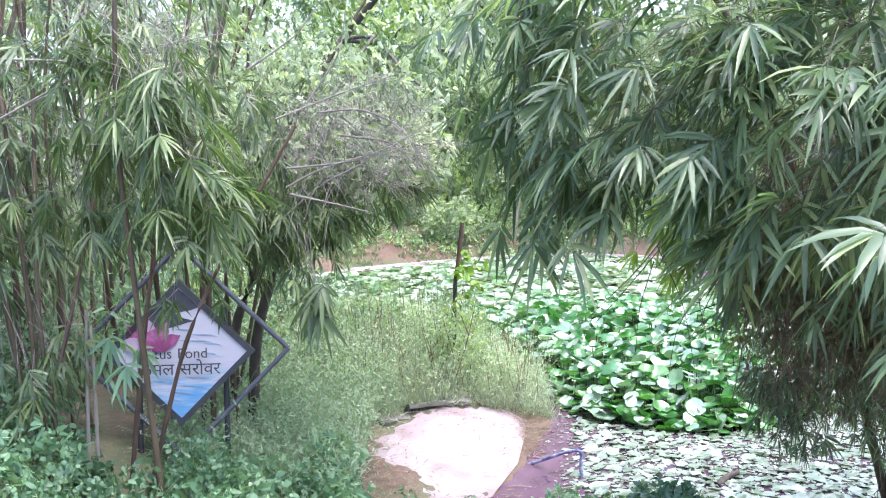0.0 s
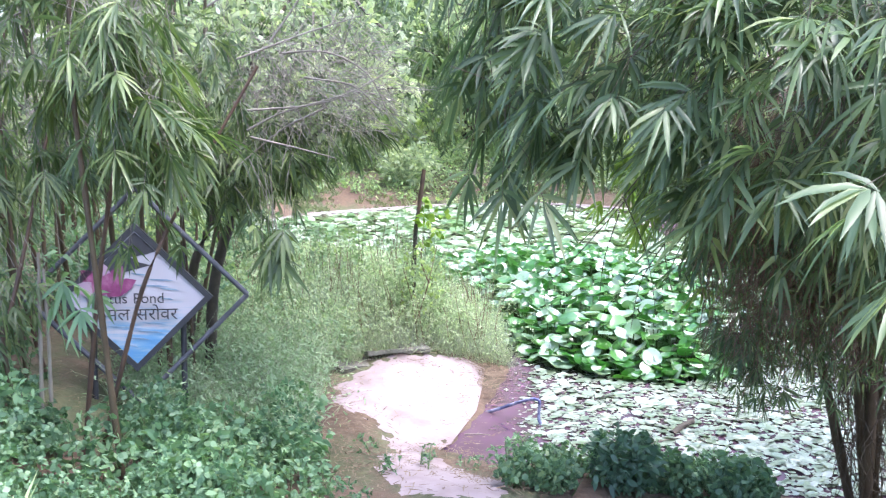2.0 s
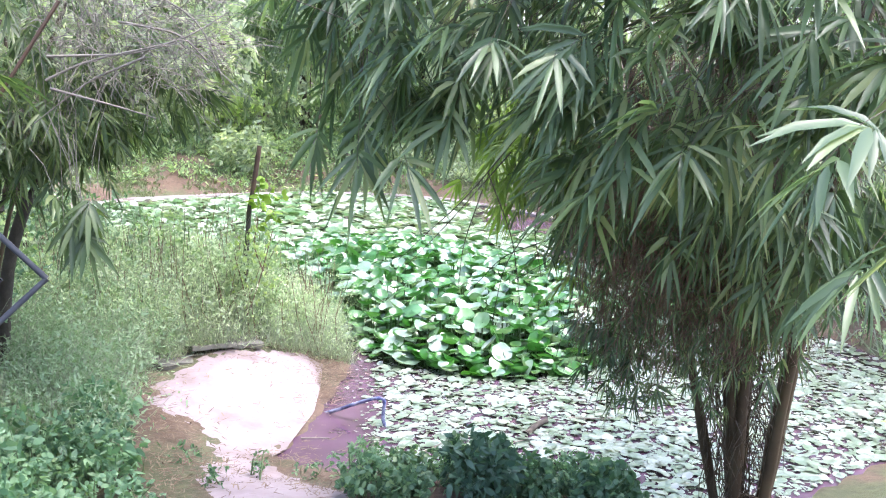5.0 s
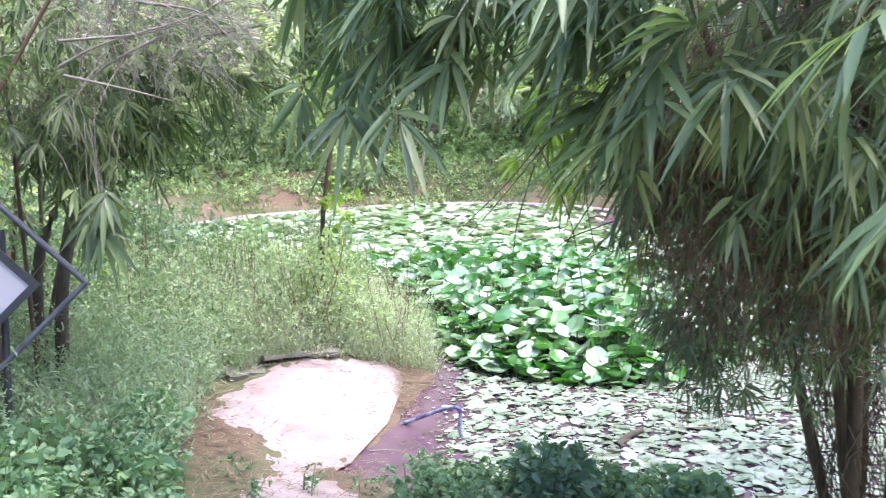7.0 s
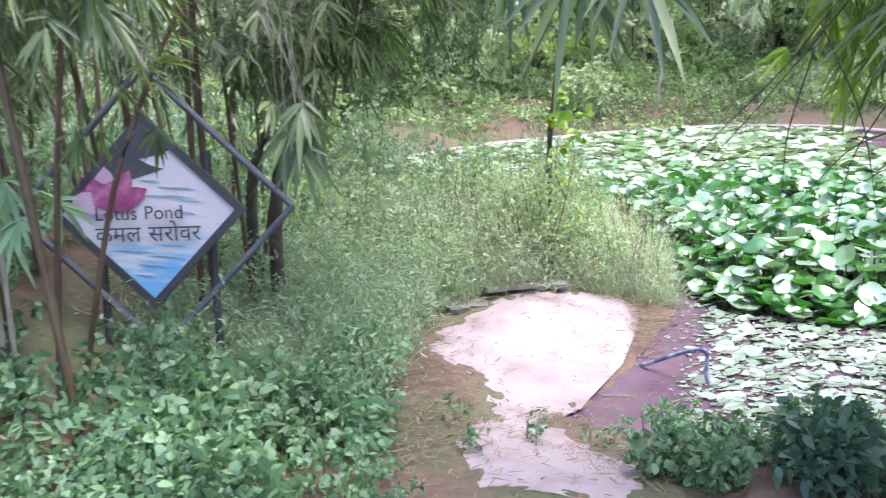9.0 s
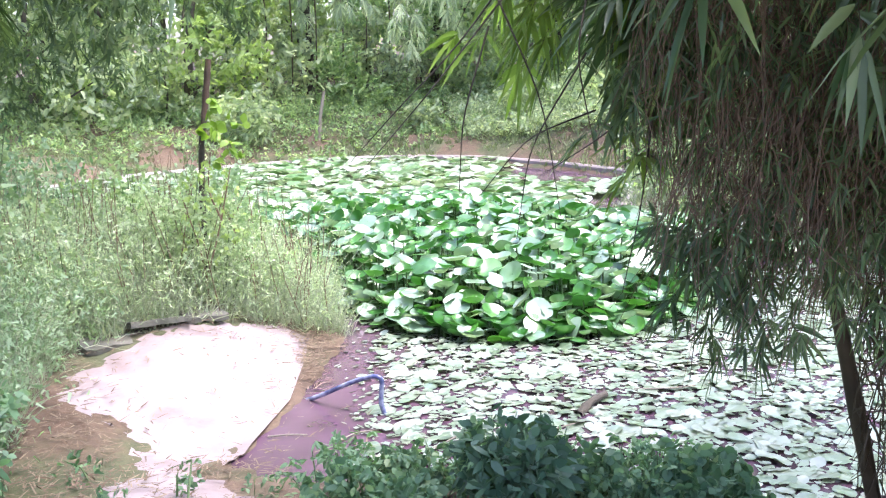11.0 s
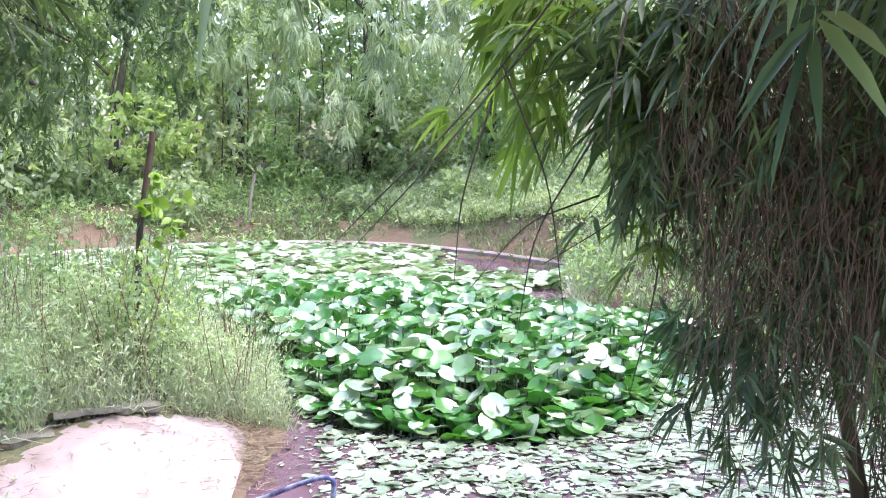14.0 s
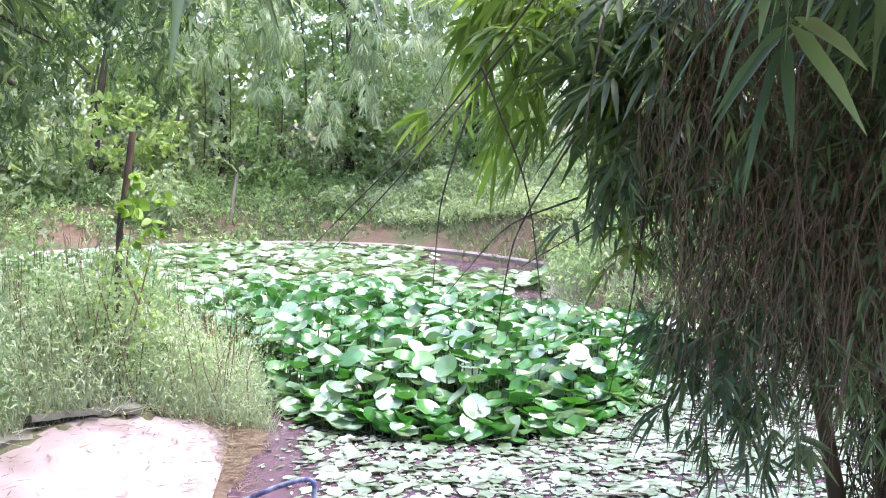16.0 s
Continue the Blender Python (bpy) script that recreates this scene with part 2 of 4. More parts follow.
def leaves(name, P, D, N, L, W, mat, parent=None, shape=BLADE, droop=0.25, fold=0.25, flat=False):
    """Many folded, drooping leaf blades in one mesh. P start, D way, N upper side, L length, W half width."""
    D = unit(D)
    S = unit(np.cross(D, N))
    N = np.cross(S, D)
    s, w = shape["s"], shape["w"]
    k, n = len(s), len(P)
    drop = np.zeros((n, 1, 3))
    drop[:, 0, 2] = -droop * L * 1.0
    mid = P[:, None] + D[:, None] * (L[:, None] * s)[..., None] + drop * (s ** 2)[None, :, None]
    side = S[:, None] * (W[:, None] * w)[..., None]
    up = N[:, None] * (fold * W[:, None] * w)[..., None]
    j = np.arange(k - 1)
    if flat:
        V = np.stack([mid - side + up, mid + side - up], axis=2).reshape(-1, 3)
        F = np.stack([2 * j, 2 * j + 1, 2 * j + 3, 2 * j + 2], 1)[None] + (np.arange(n) * 2 * k)[:, None, None]
        if parent is not None:
            V = local(parent, V)
        return tagged(link_arrays(name, V, [F.reshape(-1, 4)], mat, parent, True), kind="stuff")
    V = np.stack([mid - side + up, mid, mid + side + up], axis=2).reshape(-1, 3)
    a = np.stack([3 * j, 3 * j + 1, 3 * j + 4, 3 * j + 3], 1)
    b = np.stack([3 * j + 1, 3 * j + 2, 3 * j + 5, 3 * j + 4], 1)
    F = np.concatenate([a, b])[None] + (np.arange(n) * 3 * k)[:, None, None]
    if parent is not None:
        V = local(parent, V)
    return link_arrays(name, V, [F.reshape(-1, 4)], mat, parent, True)


def rods(name, paths, radii, mat, parent=None, sides=5):
    """Many thin tapered stalks in one mesh. paths (n, k, 3), radii (n, k)."""
    n, k, _ = paths.shape
    T = unit(np.gradient(paths, axis=1))
    ref = np.where(np.abs(T[..., 2:3]) > 0.9, np.array([1.0, 0, 0]), np.array([0, 0, 1.0]))
    U = unit(np.cross(T, ref))
    B = np.cross(T, U)
    a = np.arange(sides) * 2 * np.pi / sides
    V = paths[:, :, None] + radii[:, :, None, None] * (np.cos(a)[:, None] * U[:, :, None] + np.sin(a)[:, None] * B[:, :, None])
    V = V.reshape(-1, 3)
    jj, ss = np.meshgrid(np.arange(k - 1), np.arange(sides), indexing="ij")
    s2 = (ss + 1) % sides
    quad = np.stack([jj * sides + ss, jj * sides + s2, (jj + 1) * sides + s2, (jj + 1) * sides + ss], -1).reshape(-1, 4)
    F = (quad[None] + (np.arange(n) * k * sides)[:, None, None]).reshape(-1, 4)
    if parent is not None:
        V = local(parent, V)
    return link_arrays(name, V, [F], mat, parent, True)


def curve_points(points, k):
    """A smooth line of k points through a few."""
    points = np.array(points, dtype=float)
    t, q = np.linspace(0, 1, len(points)), np.linspace(0, 1, k)
    out = np.stack([np.interp(q, t, points[:, i]) for i in range(3)], 1)
    for _ in range(2):
        out[1:-1] = (out[:-2] + 2 * out[1:-1] + out[2:]) / 4
    return out


def stalk(name, points, r0, r1, mat, parent, k=14, sides=8, rings=0.0, label=""):
    """One bent stalk; rings: swelling at the nodes of a bamboo culm."""
    path = curve_points(points, k)
    r = np.linspace(r0, r1, k)
    if rings:
        r = r * (1 + rings * (np.arange(k) % 3 == 0))
    return tagged(rods(name, path[None], r[None], mat, parent, sides), label)


def in_blob(centre, radii, n, shell=0.0):
    v = unit(rng.normal(size=(n, 3)))
    r = (shell + (1 - shell) * rng.random((n, 1))) ** (1 / 3)
    return np.array(centre) + v * r * np.array(radii)


def sprays(centres, ways, per, length, width, spread=0.8, stem=0.2):
    """Loose sprays of leaves at twig ends: arrays for leaves()."""
    n = len(centres)
    ways = unit(ways)
    side = unit(np.cross(ways, rng.normal(size=(n, 3))))
    up = np.cross(side, ways)
    ang = rng.normal(0, spread, (n, per))
    lift = rng.normal(0, 0.3, (n, per))
    D = ways[:, None] * np.cos(ang)[..., None] + side[:, None] * np.sin(ang)[..., None] + up[:, None] * lift[..., None]
    D[..., 2] -= 0.25
    P = centres[:, None] - ways[:, None] * (stem * rng.random((n, per)))[..., None]
    N = up[:, None] + rng.normal(0, 0.35, (n, per, 3))
    N[..., 2] += 0.5
    L = length * (0.6 + 0.6 * rng.random(n * per))
    W = width * (0.7 + 0.6 * rng.random(n * per))
    return P.reshape(-1, 3), D.reshape(-1, 3), N.reshape(-1, 3), L, W


def fans(centres, ways, per, length, width):
    """Flat hand-shaped fans of long leaves, as bamboo twigs end in."""
    n = len(centres)
    ways = unit(ways)
    side = unit(np.cross(ways, np.array([0, 0, 1.0]) + rng.normal(0, .45, (n, 3))))
    up = np.cross(side, ways)
    ang = np.linspace(-1.15, 1.15, per)[None] + rng.normal(0, .16, (n, per))
    lift = rng.normal(0, .12, (n, per)) - .1
    D = ways[:, None] * np.cos(ang)[..., None] + side[:, None] * np.sin(ang)[..., None] + up[:, None] * lift[..., None]
    P = centres[:, None] - ways[:, None] * (.3 * length * (np.abs(ang) / 1.2 + .3 * rng.random((n, per))))[..., None]
    N = up[:, None] + rng.normal(0, .2, (n, per, 3))
    L = length * (1.15 - .3 * np.abs(ang) + rng.normal(0, .14, (n, per))) * rng.uniform(.75, 1.2, (n, 1))
    W = width * rng.uniform(.75, 1.25, (n, per)) * np.ones((n, 1))
    return P.reshape(-1, 3), D.reshape(-1, 3), N.reshape(-1, 3), np.maximum(L.ravel(), .03), W.ravel()


# ---------------------------------------------------------------- ground and pond
POND = np.array([(.80, 7.5), (1.15, 8.3), (1.53, 9.5), (1.55, 10.6), (1.35, 12), (.95, 14.6), (-.6, 16.2), (-1.9, 17.5), (-2.6, 19.0), (-1.2, 20.2), (.9, 21.0), (2.2, 21.15), (3.4, 20.9), (4.6, 20.05),
                 (5.6, 18.5), (6.1, 17.3), (6.35, 16.5), (5.75, 15.1), (5.0, 13.6), (5.1, 12.6), (5.7, 11.2), (6.6, 9.6), (6.4, 7.9), (5.2, 6.9), (4.0, 6.3), (3.2, 6.35), (2.6, 6.55), (2.15, 6.95), (1.6, 7.15), (1.05, 7.22)])


def pond_distance(x, y):
    """Metres from the pond's edge, negative in the water."""
    p = np.stack([np.ravel(x), np.ravel(y)], 1)
    best, inside = np.full(len(p), 1e9), np.zeros(len(p), bool)
    for a, b in zip(POND, np.roll(POND, -1, 0)):
        e = b - a
        h = np.clip(((p - a) @ e) / (e @ e), 0, 1)
        best = np.minimum(best, np.linalg.norm(p - a - h[:, None] * e, axis=1))
        cross = (a[1] > p[:, 1]) != (b[1] > p[:, 1])
        with np.errstate(divide="ignore", invalid="ignore"):
            inside ^= cross & (p[:, 0] < (b[0] - a[0]) * (p[:, 1] - a[1]) / (b[1] - a[1]) + a[0])
    return np.where(inside, -best, best).reshape(np.shape(x))


def smooth(a, b, v):
    t = np.clip((v - a) / (b - a), 0, 1)
    return t * t * (3 - 2 * t)


def ground_height(x, y):
    x, y = np.asarray(x, float), np.asarray(y, float)
    near = np.interp(y, [-30, -4, .3, .75, 1.1, 1.55, 2.0, 2.3, 2.65, 3.2, 5, 6.5, 9, 21, 27, 40, 80], [2.5, 1.7, 1.3, 1.2, 1.12, .9, .75, .65, .52, .38, .27, .2, .22, .25, 1.25, 2.3, 3.5])
    left = smooth(-.1, -3.0, x) * (.75 * smooth(1.5, 5, y) * (1 - smooth(11, 16, y)) + .1)
    right = smooth(3.5, 9, x) * .7
    mound = .22 * np.exp(-((x - .3) ** 2 / 1.2 + (y - 11) ** 2 / 6))
    wave = .05 * np.sin(1.7 * x + .6) * np.sin(1.3 * y) + .03 * np.sin(3.9 * x + 2 * y)
    land = near + left + right + mound + wave
    d = pond_distance(x, y)
    land = .015 + (land - .015) * smooth(-.05, 1.1, d)
    return np.where(d < 0, np.maximum(-.5, .015 + d * 1.2), land)


def axis(lo, hi, step, far):
    inner = np.arange(lo, hi, step)
    grow = np.cumsum(step * 1.35 ** np.arange(1, 26))
    grow = grow[grow < far]
    return np.concatenate([lo - grow[::-1], inner, hi + grow])


def build_ground():
    xs, ys = axis(-6, 9, .14, 600), axis(-2, 24, .14, 600)
    X, Y = np.meshgrid(xs, ys)
    V = np.stack([X, Y, ground_height(X, Y)], -1).reshape(-1, 3)
    w = len(xs)
    i, j = np.meshgrid(np.arange(len(ys) - 1), np.arange(w - 1), indexing="ij")
    F = np.stack([i * w + j, i * w + j + 1, (i + 1) * w + j + 1, (i + 1) * w + j], -1).reshape(-1, 4)
    tagged(link_arrays("ground", V, [F], SOIL, None, True), "brown soil with litter and patches of moss", "ground", kind="structure")
    V = [(-3.4, 5.6, 0), (7.5, 5.6, 0), (7.5, 21.8, 0), (-3.4, 21.8, 0)]
    tagged(link_mesh("water", V, [(0, 1, 2, 3)], WATER), "still mauve-brown muddy pond water", "water", kind="structure")


build_ground()


def build_slab():
    """Pale concrete apron that slopes into the pond, with a broken outline."""
    outline = np.array([(-.15, 8.0), (-.12, 8.5), (.1, 8.85), (.55, 9.18), (1.08, 9.5), (1.25, 9.38), (1.2, 8.95), (1.08, 8.25), (.83, 7.55), (.66, 7.35), (.9, 7.0), (1.2, 6.5), (1.1, 5.9), (.45, 6.0), (.25, 6.6), (.33, 7.2), (.25, 7.75)])
    step = .035
    xs, ys = np.arange(-.4, 1.6, step), np.arange(5.8, 9.6, step)
    X, Y = np.meshgrid(xs, ys)
    p = np.stack([X.ravel(), Y.ravel()], 1)
    best, near, inside = np.full(len(p), 1e9), p.copy(), np.zeros(len(p), bool)
    for a, b in zip(outline, np.roll(outline, -1, 0)):
        e = b - a
        h = np.clip(((p - a) @ e) / (e @ e), 0, 1)
        q = a + h[:, None] * e
        d = np.linalg.norm(p - q, axis=1)
        near[d < best] = q[d < best]
        best = np.minimum(best, d)
        inside ^= ((a[1] > p[:, 1]) != (b[1] > p[:, 1])) & (p[:, 0] < (b[0] - a[0]) * (p[:, 1] - a[1]) / (b[1] - a[1] + 1e-12) + a[0])
    ragged = (.06 * np.sin(9 * p[:, 0] + 4 * p[:, 1]) * np.sin(11 * p[:, 1]) + .04 * np.sin(31 * p[:, 0]) * np.sin(27 * p[:, 1])) * (p[:, 0] + .3 * (p[:, 1] < 7.3) < .75 + .6 * (p[:, 1] < 7.3))
    keep = inside & (best > np.maximum(ragged, 0))
    grown = keep.reshape(X.shape)
    cell = grown[:-1, :-1] | grown[1:, :-1] | grown[:-1, 1:] | grown[1:, 1:]
    p = np.where(inside[:, None], p, near)
    rough = np.array([noise.noise((a * 9, b * 9, 0)) + .6 * noise.noise((a * 23, b * 23, 5)) for a, b in p])
    wet = (p[:, 0] > .8) & (p[:, 1] > 7.5)
    z = np.maximum(ground_height(p[:, 0], p[:, 1]), -.02) + np.where(wet, .012, .014 * smooth(0, .2, best) - .002 + .008 * rough)
    w = len(xs)
    i, j = np.nonzero(cell)
    F = np.stack([i * w + j, i * w + j + 1, (i + 1) * w + j + 1, (i + 1) * w + j], 1)
    used, F = np.unique(F, return_inverse=True)
    V = np.column_stack([p, z])[used]
    tagged(link_arrays("concrete_apron", V, [F.reshape(-1, 4)], CONCRETE, None, True), "pale worn concrete apron sloping into the pond", "concrete apron", kind="structure")


build_slab()


# ---------------------------------------------------------------- far kerb of the pond
def build_kerb():
    run = [(-2.2, 17.4), (-2.95, 19.0), (-1.4, 20.5), (.8, 21.3), (2.2, 21.45), (3.5, 21.2), (4.8, 20.35), (5.85, 18.7), (6.35, 17.4), (6.65, 16.5), (6.0, 15.0), (5.25, 13.6)]
    path = curve_points([(x, y, 0) for x, y in run], 60)[:, :2]
    t = unit(np.gradient(path, axis=0))
    nrm = np.stack([t[:, 1], -t[:, 0]], 1)
    prof = [(-.2, -.3), (-.2, .08), (-.17, .1), (.17, .11), (.2, .09), (.2, -.3)]
    V = [(p[0] + n[0] * u, p[1] + n[1] * u, h) for p, n in zip(path, nrm) for u, h in prof]
    k = len(prof)
    F = [(i * k + j, i * k + j + 1, (i + 1) * k + j + 1, (i + 1) * k + j) for i in range(len(path) - 1) for j in range(k - 1)]
    tagged(link_mesh("kerb", V, F, CONCRETE), "pale concrete kerb round the pond's far side", "kerb", kind="structure")


build_kerb()


# ---------------------------------------------------------------- lotus
def pad_mesh(name, cup, notch, mat, segs=14, ripple=.06):
    """A round leaf of radius 1 with a raised or flat rim."""
    V, F = [(0, 0, 0)], []
    for ring, r in enumerate((.5, 1.0)):
        for i in range(segs):
            a = 2 * math.pi * i / segs
            rr = r * (1 - (notch if i == 0 and ring == 1 else 0)) * (1 + rng.normal(0, .03))
            V.append((rr * math.cos(a), rr * math.sin(a), cup * r * r + ripple * math.sin(3 * a + notch * 9) * r + rng.normal(0, .015)))
    for i in range(segs):
        n = (i + 1) % segs
        F.append((0, 1 + i, 1 + n))
        F.append((1 + i, 1 + segs + i, 1 + segs + n, 1 + n))
    me = bpy.data.meshes.new(name)
    me.from_pydata(V, [], F)
    me.polygons.foreach_set("use_smooth", np.ones(len(F), dtype=bool))
    me.materials.append(mat)
    return me


def spread_points(n, gap, test, box):
    """Random plan points at least a gap apart for which test, given two arrays, holds."""
    Q = np.stack([rng.uniform(box[0], box[2], n), rng.uniform(box[1], box[3], n)], 1)
    Q = Q[test(Q.T)]
    cells, got = {}, []
    for q in Q:
        i, j = int(q[0] // gap), int(q[1] // gap)
        if all((q[0] - p[0]) ** 2 + (q[1] - p[1]) ** 2 > gap * gap for a in (-1, 0, 1) for b in (-1, 0, 1) for p in cells.get((i + a, j + b), ())):
            cells.setdefault((i, j), []).append(q)
            got.append(q)
    return np.array(got)


def pads(bed, name, mat, points, heights, sizes, tilt, variants, near):
    """Leaves of a bed: the nearest as parts of their own, the rest joined."""
    meshes = [pad_mesh(name, c, nt, mat) for c, nt in variants]
    order = np.argsort(points[:, 1])
    rest_v, rest_f, base = [], [], 0
    for rank, i in enumerate(order):
        me = meshes[rng.integers(len(meshes))]
        m = pose(*points[i], heights[i], rng.normal(0, tilt) - 6, rng.normal(0, tilt), rng.uniform(0, 360)) @ Matrix.Diagonal((sizes[i], sizes[i] * rng.uniform(.85, 1.1), sizes[i], 1))
        if rank < near:
            ob = new(name, me)
            ob.parent = bed
            ob.matrix_basis = Matrix.Translation(-Vector(bed.location)) @ m
        else:
            rest_v += [m @ v.co for v in me.vertices]
            rest_f += [tuple(base + k for k in p.vertices) for p in me.polygons]
            base += len(me.vertices)
    if rest_v:
        ob = link_mesh(name + "_mass", [v - Vector(bed.location) for v in rest_v], rest_f, mat, bed, True)
        tagged(ob, kind="stuff")


def tall_front(x):
    return np.interp(x, [1.5, 1.85, 2.3, 2.9, 3.5, 4.2, 5.2], [10.3, 9.45, 9.1, 8.85, 8.95, 9.45, 10.7])


def tall_back(x):
    return np.interp(x, [.9, 2.1, 3.3, 4.0, 4.6, 5.2, 5.6], [14.9, 15.6, 15.4, 14.5, 13.4, 12.8, 12.5])


def open_water(x, y):
    """Two bare patches of water off the side bank."""
    ragged = .18 * np.sin(5 * x) + .12 * np.sin(11 * y + 2)
    return ((x > 4.6 + ragged) & (y > 13.2) & (y < 14.7 + ragged)) | ((x > 4.9 + ragged) & (y > 16.2 + ragged) & (y < 18.7 + ragged))


def build_lotus():
    bed = empty("lotus_bed", 3, 11, 0, "dense bed of round green lotus leaves standing over the pond", "lotus plants")
    inside = lambda q, m: pond_distance(q[0], q[1]) < m
    P = spread_points(26000, .066, lambda q: inside(q, .04) & (tall_front(q[0]) < q[1]) & (q[1] < tall_back(q[0]) + .5), (.8, 8.6, 5.9, 16.1))
    edge = np.clip((P[:, 1] - tall_front(P[:, 0])) / .8, 0, 1) * np.clip((tall_back(P[:, 0]) + .6 - P[:, 1]) / 3.0, .12, 1)
    Hh = .04 + edge * rng.uniform(.1, .36, len(P))
    size = rng.uniform(.052, .104, len(P))
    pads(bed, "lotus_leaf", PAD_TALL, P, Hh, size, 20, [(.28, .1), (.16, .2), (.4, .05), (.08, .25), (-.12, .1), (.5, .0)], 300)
    foot = np.column_stack([P + rng.normal(0, .03, P.shape), np.full(len(P), -.1)])
    top = np.column_stack([P, Hh])
    rods("stem", np.stack([foot, (foot + top) / 2, top], 1), np.full((len(P), 3), .006), STEM, bed, 4)["kind"] = "stuff"
    low = spread_points(6000, .1, lambda q: inside(q, -.05) & (tall_front(q[0]) + .05 < q[1]) & (q[1] < tall_back(q[0]) + .4), (.8, 8.6, 5.9, 16.1))
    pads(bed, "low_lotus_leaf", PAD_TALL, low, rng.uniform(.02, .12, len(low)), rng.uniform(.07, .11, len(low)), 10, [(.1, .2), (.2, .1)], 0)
    far = empty("floating_lotus_bed", 2.5, 17, 0, "pale lotus leaves floating flat over the far pond", "lotus plants")
    P = spread_points(26000, .085, lambda q: inside(q, .03) & (q[1] > tall_back(q[0]) - .5) & ~open_water(*q), (-2.6, 11, 6.6, 21.2))
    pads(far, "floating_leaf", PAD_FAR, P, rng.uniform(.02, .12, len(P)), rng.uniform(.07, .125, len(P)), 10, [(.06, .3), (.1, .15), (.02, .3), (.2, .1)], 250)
    near = empty("water_lily_bed", 3, 7.8, 0, "small pale leaves and scum floating on shallow water", "floating leaves")
    P = spread_points(9000, .052, lambda q: inside(q, -.03) & (q[1] < tall_front(q[0]) + .05) & (q[0] > 1.45 + .12 * (q[1] - 6.5) + rng.normal(0, .12, len(q[0]))), (1.2, 6.0, 6.5, 10.5))
    pads(near, "floating_leaf", PAD_FLAT, P, rng.uniform(.006, .02, len(P)), rng.uniform(.016, .062, len(P)), 6, [(.03, .3), (.08, .15), (.0, .3)], 300)


build_lotus()


def build_scum():
    n = 13000
    x, y = rng.uniform(1.35, 6.2, n), rng.uniform(6.3, 10.2, n)
    ok = (pond_distance(x, y) < -.02) & (y < tall_front(x) + .1) & (x > 1.35 + .12 * (y - 6.5) + rng.normal(0, .15, n))
    x, y = x[ok], y[ok]
    m = len(x)
    D = rng.normal(0, 1, (m, 3)) * np.array([1, 1, .02])
    ob = leaves("floating_scum", np.stack([x, y, np.full(m, .012)], 1), D, np.tile(np.array([0, 0, 1.0]), (m, 1)), rng.uniform(.02, .07, m), rng.uniform(.006, .02, m), PAD_FLAT, None, OVAL, 0, .05, True)
    tagged(ob, "pale torn leaf scraps and scum floating on the pond", "pond scum")


build_scum()


# ---------------------------------------------------------------- sign
def board_faces(bm, loop, y0, y1):
    a = [bm.verts.new((x, y0, z)) for x, z in loop]
    b = [bm.verts.new((x, y1, z)) for x, z in loop]
    bm.faces.new(a)
    bm.faces.new(list(reversed(b)))
    for i in range(len(loop)):
        j = (i + 1) % len(loop)
        bm.faces.new((a[j], a[i], b[i], b[j]))


def print_material():
    """White sheet that turns to streaked blue water towards the foot."""
    m, nodes, links, bsdf = material("printed_sheet")
    c = nodes.new("ShaderNodeTexCoord")
    sep = nodes.new("ShaderNodeSeparateXYZ")
    links.new(c.outputs["Object"], sep.inputs[0])
    mp = nodes.new("ShaderNodeMapping")
    mp.inputs["Scale"].default_value = (3.0, 3.0, 22.0)
    links.new(c.outputs["Object"], mp.inputs[0])
    n = nodes.new("ShaderNodeTexNoise")
    n.inputs["Scale"].default_value, n.inputs["Detail"].default_value = 1.6, 4
    links.new(mp.outputs[0], n.inputs["Vector"])
    add = nodes.new("ShaderNodeMath")
    add.operation, add.inputs[1].default_value = "MULTIPLY_ADD", 0.9
    links.new(n.outputs[0], add.inputs[0])
    links.new(sep.outputs[2], add.inputs[2])
    r = ramp(nodes, [(0.02, (0.1, 0.25, 0.46)), (0.14, (0.15, 0.29, 0.46)), (0.24, (0.29, 0.36, 0.46)), (0.36, (0.4, 0.39, 0.45))])
    links.new(add.outputs[0], r.inputs[0])
    links.new(r.outputs[0], bsdf.inputs["Base Color"])
    bsdf.inputs["Roughness"].default_value = 0.4
    return m


SHEET = print_material()
BLACK = solid_material("black_print", [(0.3, (0.02, 0.02, 0.03)), (0.7, (0.04, 0.04, 0.05))], 9, 0.5, 0.02)
RIPPLE = solid_material("ripple_print", [(0.3, (0.1, 0.16, 0.25)), (0.7, (0.25, 0.35, 0.45))], 9, 0.5, 0.02)
PETAL = solid_material("magenta_print", [(0.3, (0.1, 0.012, 0.06)), (0.5, (0.2, 0.04, 0.13)), (0.7, (0.33, 0.16, 0.26))], 9, 0.5, 0.02)
PETAL_PALE = solid_material("pale_petal_print", [(0.3, (0.273, 0.179, 0.282)), (0.7, (0.364, 0.268, 0.364))], 9, 0.5, 0.02)


